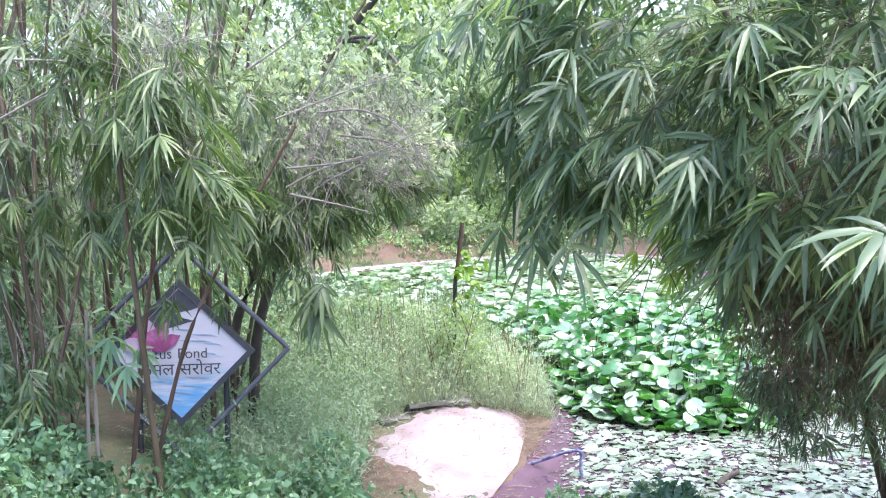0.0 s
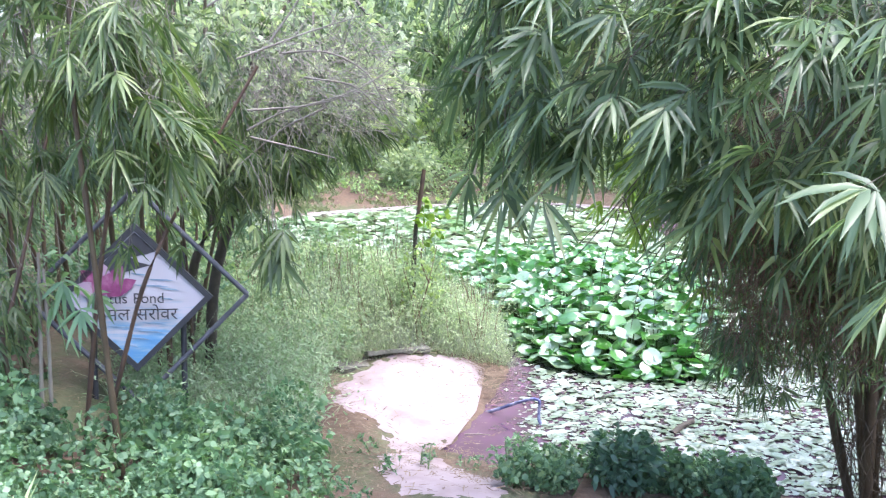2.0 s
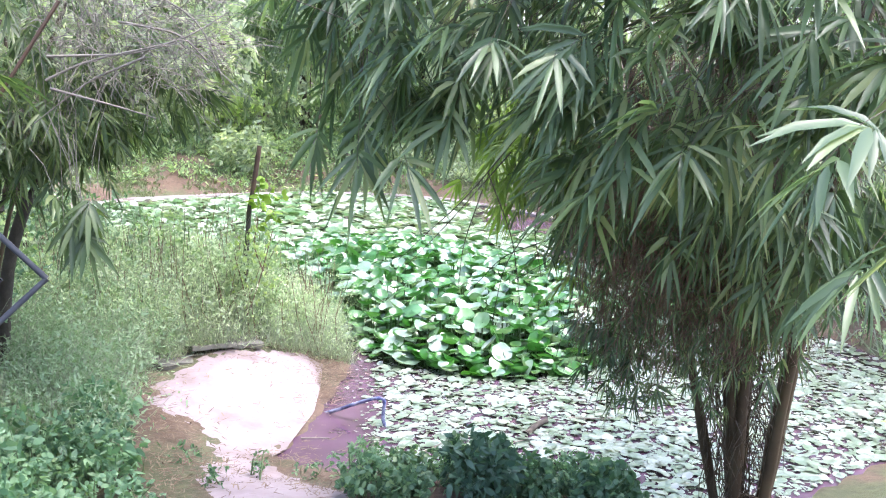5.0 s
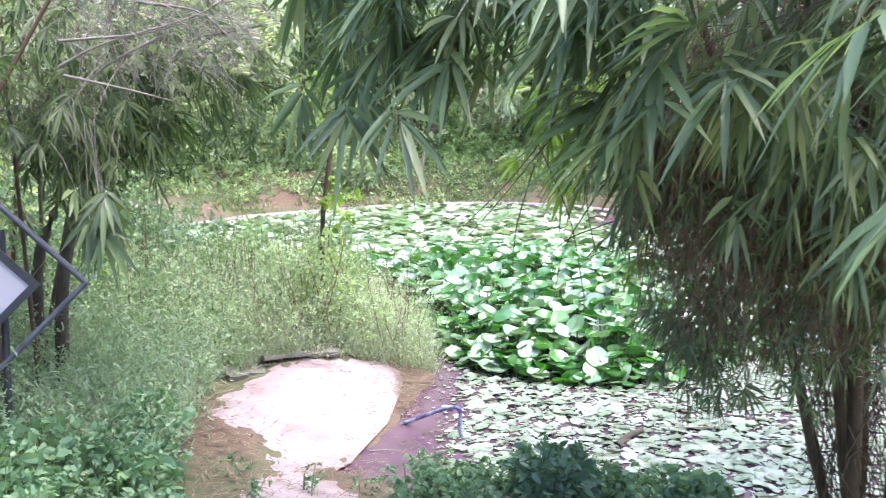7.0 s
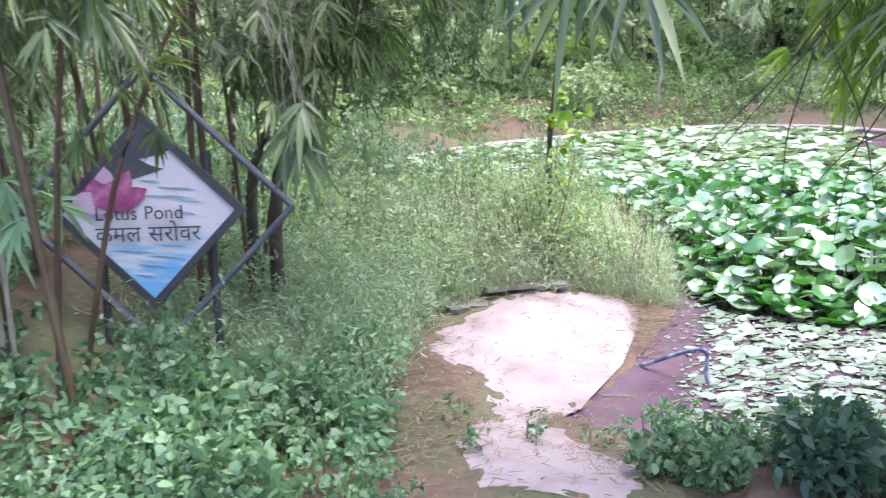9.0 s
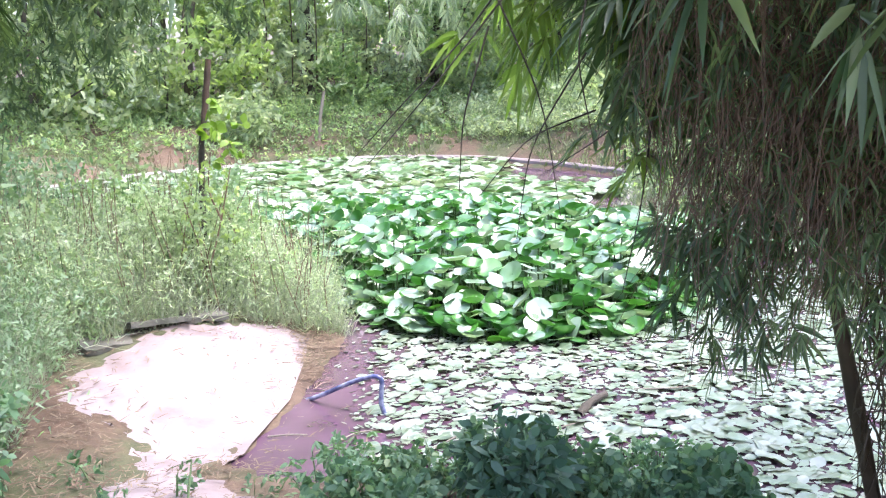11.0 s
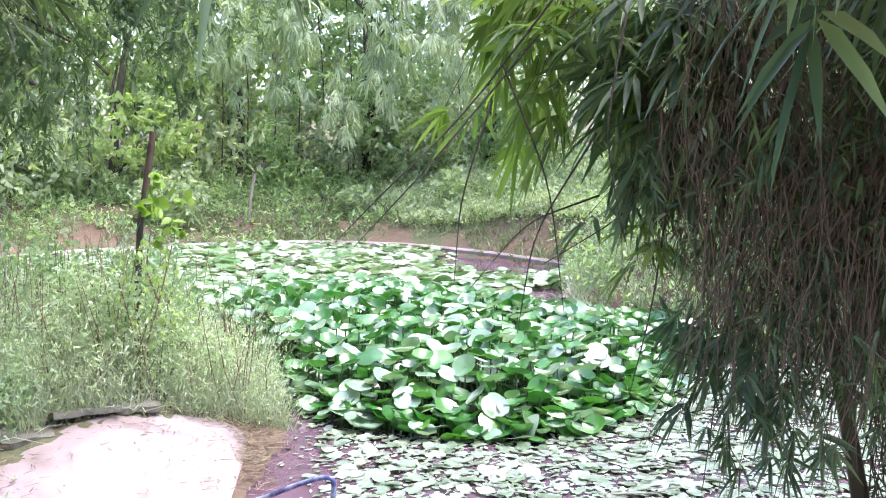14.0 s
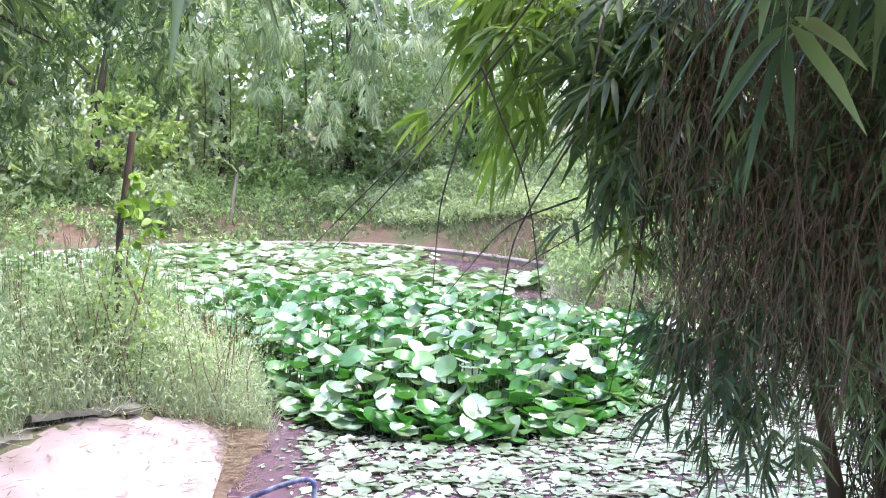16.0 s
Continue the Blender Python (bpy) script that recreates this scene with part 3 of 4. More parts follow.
def build_sign():
    s = empty("pond_sign", -1.315, 6.95, 1.385, "diamond sign board with a lotus print in a dark steel frame", "sign")
    s.rotation_euler = (radians(-4), radians(2.2), radians(6))
    h = .475
    bm = bmesh.new()
    board_faces(bm, [(h, 0), (0, h), (-h, 0), (0, -h)], 0, .02)
    board = part("board", bm, SHEET, s, "white and blue printed sheet")
    bm = bmesh.new()
    o = h + .035
    outer, inner = [(o, 0), (0, o), (-o, 0), (0, -o)], [(h - .02, 0), (0, h - .02), (-h + .02, 0), (0, -h + .02)]
    for i in range(4):
        j = (i + 1) % 4
        board_faces(bm, [outer[i], outer[j], inner[j], inner[i]], -.012, .03)
    part("border", bm, METAL, s, "dark narrow border")
    f = .74
    corners = [(f, 0), (0, f), (-f, 0), (0, -f)]
    for i in range(4):
        (x0, z0), (x1, z1) = corners[i], corners[(i + 1) % 4]
        path = np.array([[(x0, .07, z0), ((x0 + x1) / 2, .07, (z0 + z1) / 2), (x1, .07, z1)]])
        rods("frame_tube", path, np.full((1, 3), .019), TUBE, None, 6).parent = s
    for x in (-.3, .3):
        rods("post", np.array([[(x, .09, .3), (x, .09, -.4), (x, .09, -1.1)]]), np.full((1, 3), .022), METAL, None, 6).parent = s
    # printed dark leaf, petals and lettering lie a little proud of the sheet
    bm = bmesh.new()
    board_faces(bm, [(0, .445), (.135, .315), (.08, .295), (-.03, .275), (.03, .24), (.1, .22), (-.01, .19), (-.1, .165), (-.2, .13), (-.3, .15)], -.004, -.001)
    part("dark_leaf_print", bm, BLACK, board, "dark printed leaf")
    for k, (ang, ln, wd, mt) in enumerate([(60, .15, .05, PETAL), (100, .16, .05, PETAL_PALE), (135, .16, .055, PETAL), (25, .15, .045, PETAL), (165, .15, .05, PETAL_PALE), (80, .1, .06, PETAL), (115, .1, .06, PETAL)]):
        bm = bmesh.new()
        d, e = Vector((math.cos(radians(ang)), math.sin(radians(ang)))), Vector((-math.sin(radians(ang)), math.cos(radians(ang))))
        loop = [Vector((-.19, .03)) + d * 1.45 * ln * t + e * 1.25 * wd * w for t, w in ((0, -.4), (.35, -1), (.75, -.7), (1, 0), (.75, .7), (.35, 1), (0, .4))]
        board_faces(bm, [tuple(v) for v in loop], -.008 - .002 * k, -.006 - .002 * k)
        part("petal_print", bm, mt, board)
    for x, z, ln in ((.16, .12, .2), (.1, .08, .26), (.22, .055, .14), (.02, .16, .12), (.2, -.01, .1), (-.1, -.2, .22), (.08, -.235, .2), (.0, -.28, .16), (.12, -.18, .16), (-.04, -.33, .1)):
        bm = bmesh.new()
        board_faces(bm, [(x - ln / 2, z + .01), (x - ln / 6, z + .006), (x + ln / 4, z + .002), (x + ln / 2, z - .012), (x + ln / 6, z - .008), (x - ln / 4, z - .002)], -.004, -.001)
        part("ripple_print", bm, RIPPLE, board, "blue-grey printed ripple")
    for pieces, size, x, z in ((("Lotus",), .1, -.27, -.035), (("Pond",), .1, -.01, -.035), (("\u0915\u092e\u0932",), .118, -.28, -.15), (("\u0938", "\u0930\u094b\u0935\u0930"), .118, .0, -.15)):
        for body in pieces:
            cu = bpy.data.curves.new("lettering", "FONT")
            cu.body, cu.size, cu.extrude = body, size, .001
            ob = new("lettering", cu)
            dg = bpy.context.evaluated_depsgraph_get()
            me = bpy.data.meshes.new_from_object(ob.evaluated_get(dg))
            bpy.data.objects.remove(ob)
            me.materials.clear()
            me.materials.append(BLACK)
            tx = new("lettering", me)
            tx.parent = board
            xs = [v.co.x for v in me.vertices]
            tx.matrix_basis = pose(x - min(xs), -.026, z, 90, 0, 0)
            x += max(xs) - min(xs)


build_sign()


# ---------------------------------------------------------------- bamboo
def bamboo(x, y, label, culms, blobs, mat, twig_mat, group=""):
    """A clump: each culm, its twigs and its foliage as parts. culms: (points, radius, material)."""
    z = float(ground_height(x, y))
    ob = empty("bamboo_clump", x, y, z, label, "bamboo", group)
    for points, r, cm in culms:
        stalk("culm", points, r, r * .55, cm, ob, 19, 8, .18)
    for centre, radii, n, way, length, width, per, *own in blobs:
        knots = in_blob(centre, radii, max(3, n // 6))
        C = knots[rng.integers(len(knots), size=n)] + rng.normal(0, .1, (n, 3))
        out = (C - np.array(centre)) / np.array(radii)
        D = unit(out * .6 + np.array(way) + rng.normal(0, .35, C.shape))
        leaves("foliage", *fans(C, D, per, length, width), own[0] if own else mat, ob, BLADE, .32, .3)
        start = C - D * rng.uniform(.25, .6, (n, 1)) + np.array([0, 0, .12])
        mid = (start + C) / 2 + np.array([0, 0, .05])
        rods("twig_mass", np.stack([start, mid, C], 1), np.tile(np.array([.0022, .0016, .001]), (n, 1)), twig_mat, ob, 3)["kind"] = "stuff"
    return ob


def right_bamboo():
    culms = []
    for dx, dy, lx, ly, r in ((0, 0, -.55, -.55, .045), (.15, .25, -.5, -.35, .04), (-.2, -.1, -.3, -.6, .04), (.35, -.2, .1, -.5, .04), (.3, .4, -.1, -.2, .035), (-.05, .35, -.8, -.1, .035), (.6, .1, .2, -.2, .045), (.2, -.4, -.3, -1.0, .035)):
        bx, by = 3.38 + .24 * dx, 6.0 + .3 * dy
        culms.append((((bx, by, -.2), (bx + .35 * lx, by + .35 * ly, .9), (bx + .8 * lx, by + .8 * ly, 2.2), (bx + 1.5 * lx, by + 1.4 * ly, 3.6), (bx + 3.0 * lx, by + 2.2 * ly, 4.8)), r * .9, CULM))
    down = (-.35, -.35, -.5)
    out = (-.6, -.45, -.3)
    blobs = [((1.55, 4.8, 3.0), (.65, .65, .62), 215, out, .195, .0112, 8), ((2.3, 4.45, 2.8), (.75, .8, .9), 340, out, .205, .0118, 8),
             ((2.95, 5.0, 2.65), (.6, .8, .95), 270, down, .185, .0115, 8), ((1.0, 5.3, 3.2), (.34, .5, .62), 140, (-.3, -.15, -.8), .18, .0108, 9),
             ((1.0, 4.8, 2.42), (.13, .15, .16), 15, (0, 0, -1), .19, .0115, 9), ((2.6, 5.6, 4.1), (1.4, 1.3, .9), 260, down, .2, .015, 7),
             ((1.9, 2.8, 2.35), (.2, .25, .25), 4, (-.7, -.4, -.2), .2, .013, 9), ((2.3, 3.4, 2.55), (.4, .45, .65), 34, (-.7, -.4, -.2), .21, .0145, 9),
             ((2.45, 5.75, 1.12), (.16, .2, .28), 46, (-.3, -.1, -1.0), .11, .0065, 8), ((2.75, 5.6, 1.3), (.4, .4, .35), 90, (-.4, -.1, -.8), .075, .005, 7), ((2.3, 6.1, 1.5), (.08, .1, .08), 5, (-.7, 0, -.5), .16, .011, 8, BAMBOO_BACKLIT),
             ((1.95, 6.3, 2.2), (.3, .4, .3), 60, (-.6, .1, -.6), .15, .0105, 8, BAMBOO_BACKLIT), ((2.3, 6.0, 1.95), (.22, .3, .25), 40, (-.4, .0, -.9), .18, .0125, 9), ((2.5, 6.1, 2.1), (.34, .4, .4), 100, (-.5, .0, -.7), .17, .0115, 9),
             ((3.9, 6.6, 2.1), (.9, .9, .9), 300, down, .15, .011, 8), ((3.1, 5.65, 1.9), (.58, .55, .75), 330, down, .11, .008, 7)]
    ob = bamboo(3.35, 6.05, "large bamboo clump with drooping dark green leaves over the pond", culms, blobs, BAMBOO_LEAF, CULM)
    n = 5200
    top = in_blob((2.95, 5.75, 2.05), (.75, .7, 1.0), n)
    foot = top + rng.normal(0, .08, (n, 3)) + np.array([0, 0, -.28]) * rng.uniform(.2, 1.5, (n, 1))
    low = 1.05 + .5 * rng.random(n) ** 2
    foot[:, 2], top[:, 2] = np.maximum(foot[:, 2], low), np.maximum(top[:, 2], low + .05)
    rods("dry_twig_mass", np.stack([top, (top + foot) / 2 + rng.normal(0, .035, (n, 3)), foot], 1), np.tile(np.array([.0016, .0012, .0007]), (n, 1)), DRY_TWIG, ob, 3)["kind"] = "stuff"
    n = 520
    top = in_blob((3.28, 5.9, .95), (.22, .22, .75), n)
    foot = top + rng.normal(0, .07, (n, 3)) + np.array([.03, 0, -.22])
    rods("dry_sheath_mass", np.stack([top, (top + foot) / 2 + rng.normal(0, .02, (n, 3)), foot], 1), np.tile(np.array([.0035, .003, .001]), (n, 1)), CULM, ob, 3)["kind"] = "stuff"
    C = in_blob((2.85, 5.7, 1.8), (.75, .7, .85), 1300)
    leaves("small_foliage", *sprays(C, rng.normal(0, .5, C.shape) + np.array([-.2, 0, -.7]), 6, .06, .0045), BAMBOO_LEAF, ob, BLADE, .3, .3)["kind"] = "stuff"
    C = in_blob((2.95, 5.75, 2.0), (.75, .7, .9), 520)
    leaves("dry_foliage", *sprays(C, rng.normal(0, .4, C.shape) + np.array([-.2, 0, -.8]), 6, .065, .004), LITTER, ob, BLADE, .3, .3)["kind"] = "stuff"
    n = 500
    top = in_blob((2.5, 5.4, 1.95), (.5, .35, .75), n)
    top[:, 2] = np.maximum(top[:, 2], 1.25)
    foot = top + rng.normal(0, .06, (n, 3)) + np.array([-.04, 0, -.34]) * rng.uniform(.2, 1.3, (n, 1))
    rods("hanging_twig_mass", np.stack([top, (top + foot) / 2 + rng.normal(0, .03, (n, 3)), foot], 1), np.tile(np.array([.0016, .0012, .0007]), (n, 1)), DRY_TWIG, ob, 3)["kind"] = "stuff"
    for points in (((2.0, 6.0, 2.35), (1.71, 6.1, 1.95), (1.5, 6.15, 1.75), (1.33, 6.2, 1.57)), ((1.95, 6.1, 2.2), (1.6, 6.1, 1.8), (1.38, 6.15, 1.56)), ((1.8, 6.0, 2.1), (1.95, 6.0, 1.75), (2.02, 6.05, 1.35)),
                   ((1.8, 6.1, 2.0), (1.7, 6.1, 1.7), (1.68, 6.1, 1.45)), ((2.1, 6.0, 1.9), (1.9, 6.0, 1.6), (1.85, 6.0, 1.3)), ((2.4, 6.0, 1.9), (2.2, 6.0, 1.65), (1.95, 6.05, 1.5)), ((2.3, 5.9, 1.8), (2.25, 5.9, 1.4), (2.2, 5.95, 1.1)),
                   ((2.0, 5.6, 2.2), (1.9, 5.5, 1.9), (1.95, 5.5, 1.65)), ((2.2, 6.2, 1.7), (1.95, 6.2, 1.62), (1.75, 6.2, 1.4)), ((2.5, 5.8, 1.7), (2.42, 5.8, 1.2), (2.4, 5.85, .8))):
        stalk("bare_twig", points, .004, .0014, BARK, ob, 12, 5)


right_bamboo()


def left_bamboo():
    culms = []
    r2 = np.random.default_rng(3)
    for k in range(58):
        bx, by = r2.uniform(-4.2, -1.0), r2.uniform(5.7, 9.6)
        if abs(bx + 1.2) < .5 and by > 6.4:
            by += 1.0
        lx, ly = r2.normal(0, .12), r2.normal(-.05, .1)
        g = float(ground_height(bx, by))
        culms.append((((bx, by, g - .1), (bx + lx, by + ly, g + 1.2), (bx + 2 * lx, by + 2 * ly, g + 2.4), (bx + 4 * lx + .2, by + 3.5 * ly, g + 3.6)), r2.uniform(.012, .024), CULM_PALE if k == 20 else CULM_BROWN if k % 3 == 0 else CULM))
    for points, r, cm in ((((-1.53, 6.1, .1), (-1.42, 6.1, .87), (-1.28, 6.1, 1.73), (-1.16, 6.1, 2.29), (-.95, 6.1, 3.1)), .018, CULM_BROWN), (((-1.5, 6.1, .1), (-1.25, 6.1, .97), (-1.04, 6.1, 1.64), (-.8, 6.1, 2.1), (-.3, 6.15, 2.9)), .016, CULM_BROWN),
                          (((-1.72, 6.1, .2), (-1.7, 6.1, .72), (-1.66, 6.1, 1.3), (-1.64, 6.15, 1.85)), .017, CULM_PALE), (((-1.6, 6.15, .2), (-1.64, 6.1, .75), (-1.61, 6.1, 1.3), (-1.62, 6.15, 1.75)), .015, CULM_PALE), (((-1.8, 6.0, .2), (-1.84, 6.1, .8), (-1.92, 6.1, 1.8), (-1.9, 6.3, 3.2)), .02, CULM), (((-2.0, 6.2, .2), (-2.02, 6.2, .8), (-2.0, 6.2, 1.8), (-2.1, 6.3, 3.2)), .022, CULM), (((-2.15, 5.9, .2), (-2.0, 6.0, .9), (-1.75, 6.1, 1.7), (-1.5, 6.3, 2.8)), .018, CULM_BROWN)):
        culms.append((points, r, cm))
    way = (.15, -.4, -.6)
    blobs = [((-1.9, 6.8, 3.3), (1.2, 1.0, .8), 300, way, .16, .0088, 8), ((-3.0, 7.0, 2.8), (1.2, 1.4, 1.1), 360, way, .15, .0088, 8), ((-.82, 5.6, 2.95), (.22, .3, .36), 80, (.25, -.2, -.8), .18, .0092, 9, BAMBOO_FRESH), ((-.78, 5.55, 2.5), (.2, .25, .2), 46, (.3, -.2, -.75), .18, .0092, 9, BAMBOO_FRESH),
             ((-1.35, 5.8, 3.15), (.4, .4, .4), 60, (.15, -.2, -.8), .17, .0092, 9, BAMBOO_FRESH), ((-1.45, 5.95, 2.5), (.45, .35, .25), 46, (.15, -.2, -.8), .15, .0088, 9),
             ((-.3, 7.2, 2.75), (.8, .8, .6), 220, (.3, -.2, -.6), .13, .0085, 8), ((-1.2, 7.2, 4.4), (2.4, 1.2, .7), 240, way, .15, .0088, 7), ((-.25, 6.4, 1.88), (.16, .2, .12), 12, (.3, -.2, -.8), .17, .013, 9),
             ((-1.5, 7.6, 2.25), (1.2, .6, .35), 210, way, .14, .0088, 8), ((-.45, 7.5, 2.15), (.5, .5, .28), 120, way, .14, .0088, 8), ((-2.6, 6.4, 2.1), (.9, .6, .5), 150, way, .14, .0088, 8), ((-2.9, 9.2, 1.9), (1.6, .8, 1.0), 300, way, .14, .0095, 8),
             ((-1.5, 6.05, 1.62), (.12, .1, .16), 7, (.1, -.3, -.8), .16, .014, 8, FERN_LEAF), ((-.95, 6.05, 1.98), (.28, .15, .14), 12, (.2, -.2, -.7), .13, .0088, 8), ((-2.0, 6.1, 1.6), (.3, .25, .35), 26, way, .14, .0095, 8)]
    ob = bamboo(-2.0, 7.2, "grove of thin bamboo culms with pale drooping leaves", culms, blobs, BAMBOO_PALE, GREY_TWIG)
    for points in (((-1.9, 5.9, 3.34), (-1.5, 5.85, 3.31), (-1.14, 5.8, 3.2)), ((-1.95, 5.9, 3.0), (-1.54, 5.85, 3.19), (-1.12, 5.85, 3.36), (-.6, 5.9, 3.43)), ((-1.83, 5.95, 3.07), (-1.25, 5.9, 3.28), (-.83, 5.9, 3.42)),
                   ((-.42, 6.4, 2.52), (-.21, 6.4, 2.63), (.25, 6.4, 2.73), (.49, 6.4, 2.89)), ((-.41, 6.4, 2.64), (0, 6.4, 2.66), (.28, 6.4, 2.74)), ((-.4, 6.4, 2.48), (-.08, 6.35, 2.4), (.12, 6.35, 2.34)),
                   ((.07, 6.4, 2.65), (-.21, 6.45, 2.53), (-.5, 6.5, 2.3)), ((-.21, 6.6, 2.98), (.07, 6.55, 3.0), (.35, 6.5, 2.85), (.46, 6.5, 2.52)), ((-.08, 6.6, 2.83), (.24, 6.55, 2.78), (.41, 6.5, 2.6)),
                   ((-.65, 6.6, 3.27), (-.32, 6.6, 3.47), (-.17, 6.6, 3.67)), ((-.28, 6.6, 3.05), (-.05, 6.6, 3.35), (0, 6.6, 3.66)), ((-.49, 6.6, 2.95), (-.03, 6.6, 3.11), (.3, 6.6, 3.2))):
        stalk("branch", points, .008, .003, GREY_TWIG, ob, 12, 5)
    n = 800
    top = in_blob((.0, 6.75, 2.8), (.5, .5, .38), n)
    turn = rng.normal(0, .12, (n, 3)) + (top - np.array([-.3, 6.9, 2.6])) * .25
    foot = top + turn + np.array([0, 0, -.08])
    rods("bare_twig_mass", np.stack([top, (top + foot) / 2 + np.array([0, 0, .03]), foot], 1), np.tile(np.array([.0022, .0017, .001]), (n, 1)), GREY_TWIG, ob, 3)["kind"] = "stuff"


left_bamboo()


def far_bamboo():
    """Pale weeping bamboo on the far bank."""
    culms = []
    for k in range(9):
        bx, by = 1.2 + .55 * k, 25.0 + .25 * (k % 3)
        g = float(ground_height(bx, by))
        culms.append((((bx, by, g - .1), (bx + .1, by - .2, g + 2.2), (bx - .2, by - 1.2, g + 4.2), (bx - .5, by - 2.8, g + 4.6)), .016, CULM))
    hang = (0, -.15, -1.2)
    blobs = [((1.9, 22.4, 4.0), (.5, .5, 1.3), 130, hang, .22, .014, 8), ((3.0, 22.2, 4.2), (.6, .5, 1.6), 180, hang, .22, .014, 8), ((3.9, 21.9, 2.6), (.3, .3, .8), 50, hang, .2, .013, 8), ((4.8, 22.0, 3.9), (.6, .5, 1.4), 150, hang, .22, .014, 8),
             ((6.0, 21.8, 3.8), (.7, .6, 1.4), 140, hang, .22, .014, 8), ((.5, 22.5, 4.4), (.6, .5, 1.1), 110, hang, .22, .014, 8)]
    bamboo(3.3, 25.1, "pale weeping bamboo on the far bank", culms, blobs, TREE_LEAF_GREY, GREY_TWIG)


far_bamboo()


# ---------------------------------------------------------------- trees
def tree(name, x, y, label, limbs, blobs, mat, size=.06, way=(0, 0, -.3), bark=BARK, category="tree", group="", per=5, fat=.36):
    """limbs: (points, r0, r1); blobs: (centre, radii, number of leaf sprays)."""
    ob = empty(name, x, y, float(ground_height(x, y)), label, category, group)
    for k, (points, r0, r1) in enumerate(limbs):
        stalk("trunk" if k == 0 else "limb", points, r0, r1, bark, ob)
    P = []
    for centre, radii, n in blobs:
        P.append(in_blob(centre, radii, n, .25))
    P = np.concatenate(P)
    D = unit(rng.normal(size=P.shape) + np.array(way))
    leaves("crown", *sprays(P, D, per, size, size * fat, 1.0, size * 2), mat, ob, FLECK, .15, .2, True)
    return ob


def backdrop_trees():
    r2 = np.random.default_rng(5)
    spots = [(-14, 17), (-10, 20), (-6.5, 22.5), (-3.5, 24), (-.5, 25), (2.2, 26.5), (5, 25.5), (7.5, 24), (9.5, 21.5), (11.5, 18), (12, 13), (-9, 13), (-11, 9), (-1.5, 31), (4, 31), (9, 29), (-7, 29), (14, 26), (-5.5, 16), (-7, 10), (10, 9), (-4, 28), (1, 30.5), (6.5, 29.5), (2.5, 34)]
    for x, y in spots:
        g = float(ground_height(x, y))
        h = r2.uniform(5.5, 8.5)
        limbs = [(((x, y, g - .1), (x + .1, y, g + 1.5), (x + r2.normal(0, .3), y, g + h * .6)), .12, .05)]
        blobs = []
        for k in range(22):
            a, rr = r2.uniform(0, 6.3), r2.uniform(.8, 2.1)
            bx, by, bz = x + rr * math.cos(a), y + rr * math.sin(a), g + h * (.06 + .9 * (k + r2.random()) / 14)
            if k % 2:
                limbs.append((((x, y, max(g + .2, bz - 1.2)), ((x + bx) / 2, (y + by) / 2, bz - .4), (bx, by, bz)), .04, .012))
            blobs.append(((bx, by, bz), (r2.uniform(.9, 1.5), 1.1, r2.uniform(.5, .9)), 112))
        # Some central trees look sunlit through a paler leaf colour.
        tree("tree", x, y, "leafy green tree on the bank behind the pond", limbs, blobs, (TREE_LEAF_LIGHT if abs(x - 1) < 3.8 and r2.random() < .55 else TREE_LEAF if r2.random() < .5 else TREE_LEAF_GREY), .14, group="trees round the pond")


backdrop_trees()


def far_thicket():
    r2 = np.random.default_rng(21)
    for k in range(22):
        x = -7.5 + .85 * k + r2.normal(0, .2)
        y = 25.0 + r2.normal(0, .4) + (1.0 if k % 2 else 0) - .05 * (x - 2) ** 2 * (x > 5)
        g = float(ground_height(x, y))
        h = r2.uniform(1.2, 2.6)
        limbs = [(((x, y, g - .1), (x + .1, y, g + h * .4), (x + r2.normal(0, .2), y, g + h * .8)), .03, .012)]
        blobs = [((x + r2.normal(0, .3), y + r2.normal(0, .2), g + h * q), (r2.uniform(.5, .9), .6, .3 * h), 110) for q in (.25, .5, .8)]
        tree("thicket_bush", x, y, "dense grey-green bush on the far bank", limbs, blobs, TREE_LEAF_GREY if k % 3 else TREE_LEAF, .1, (0, 0, .2), category="bush", group="bushes on the far bank")


far_thicket()


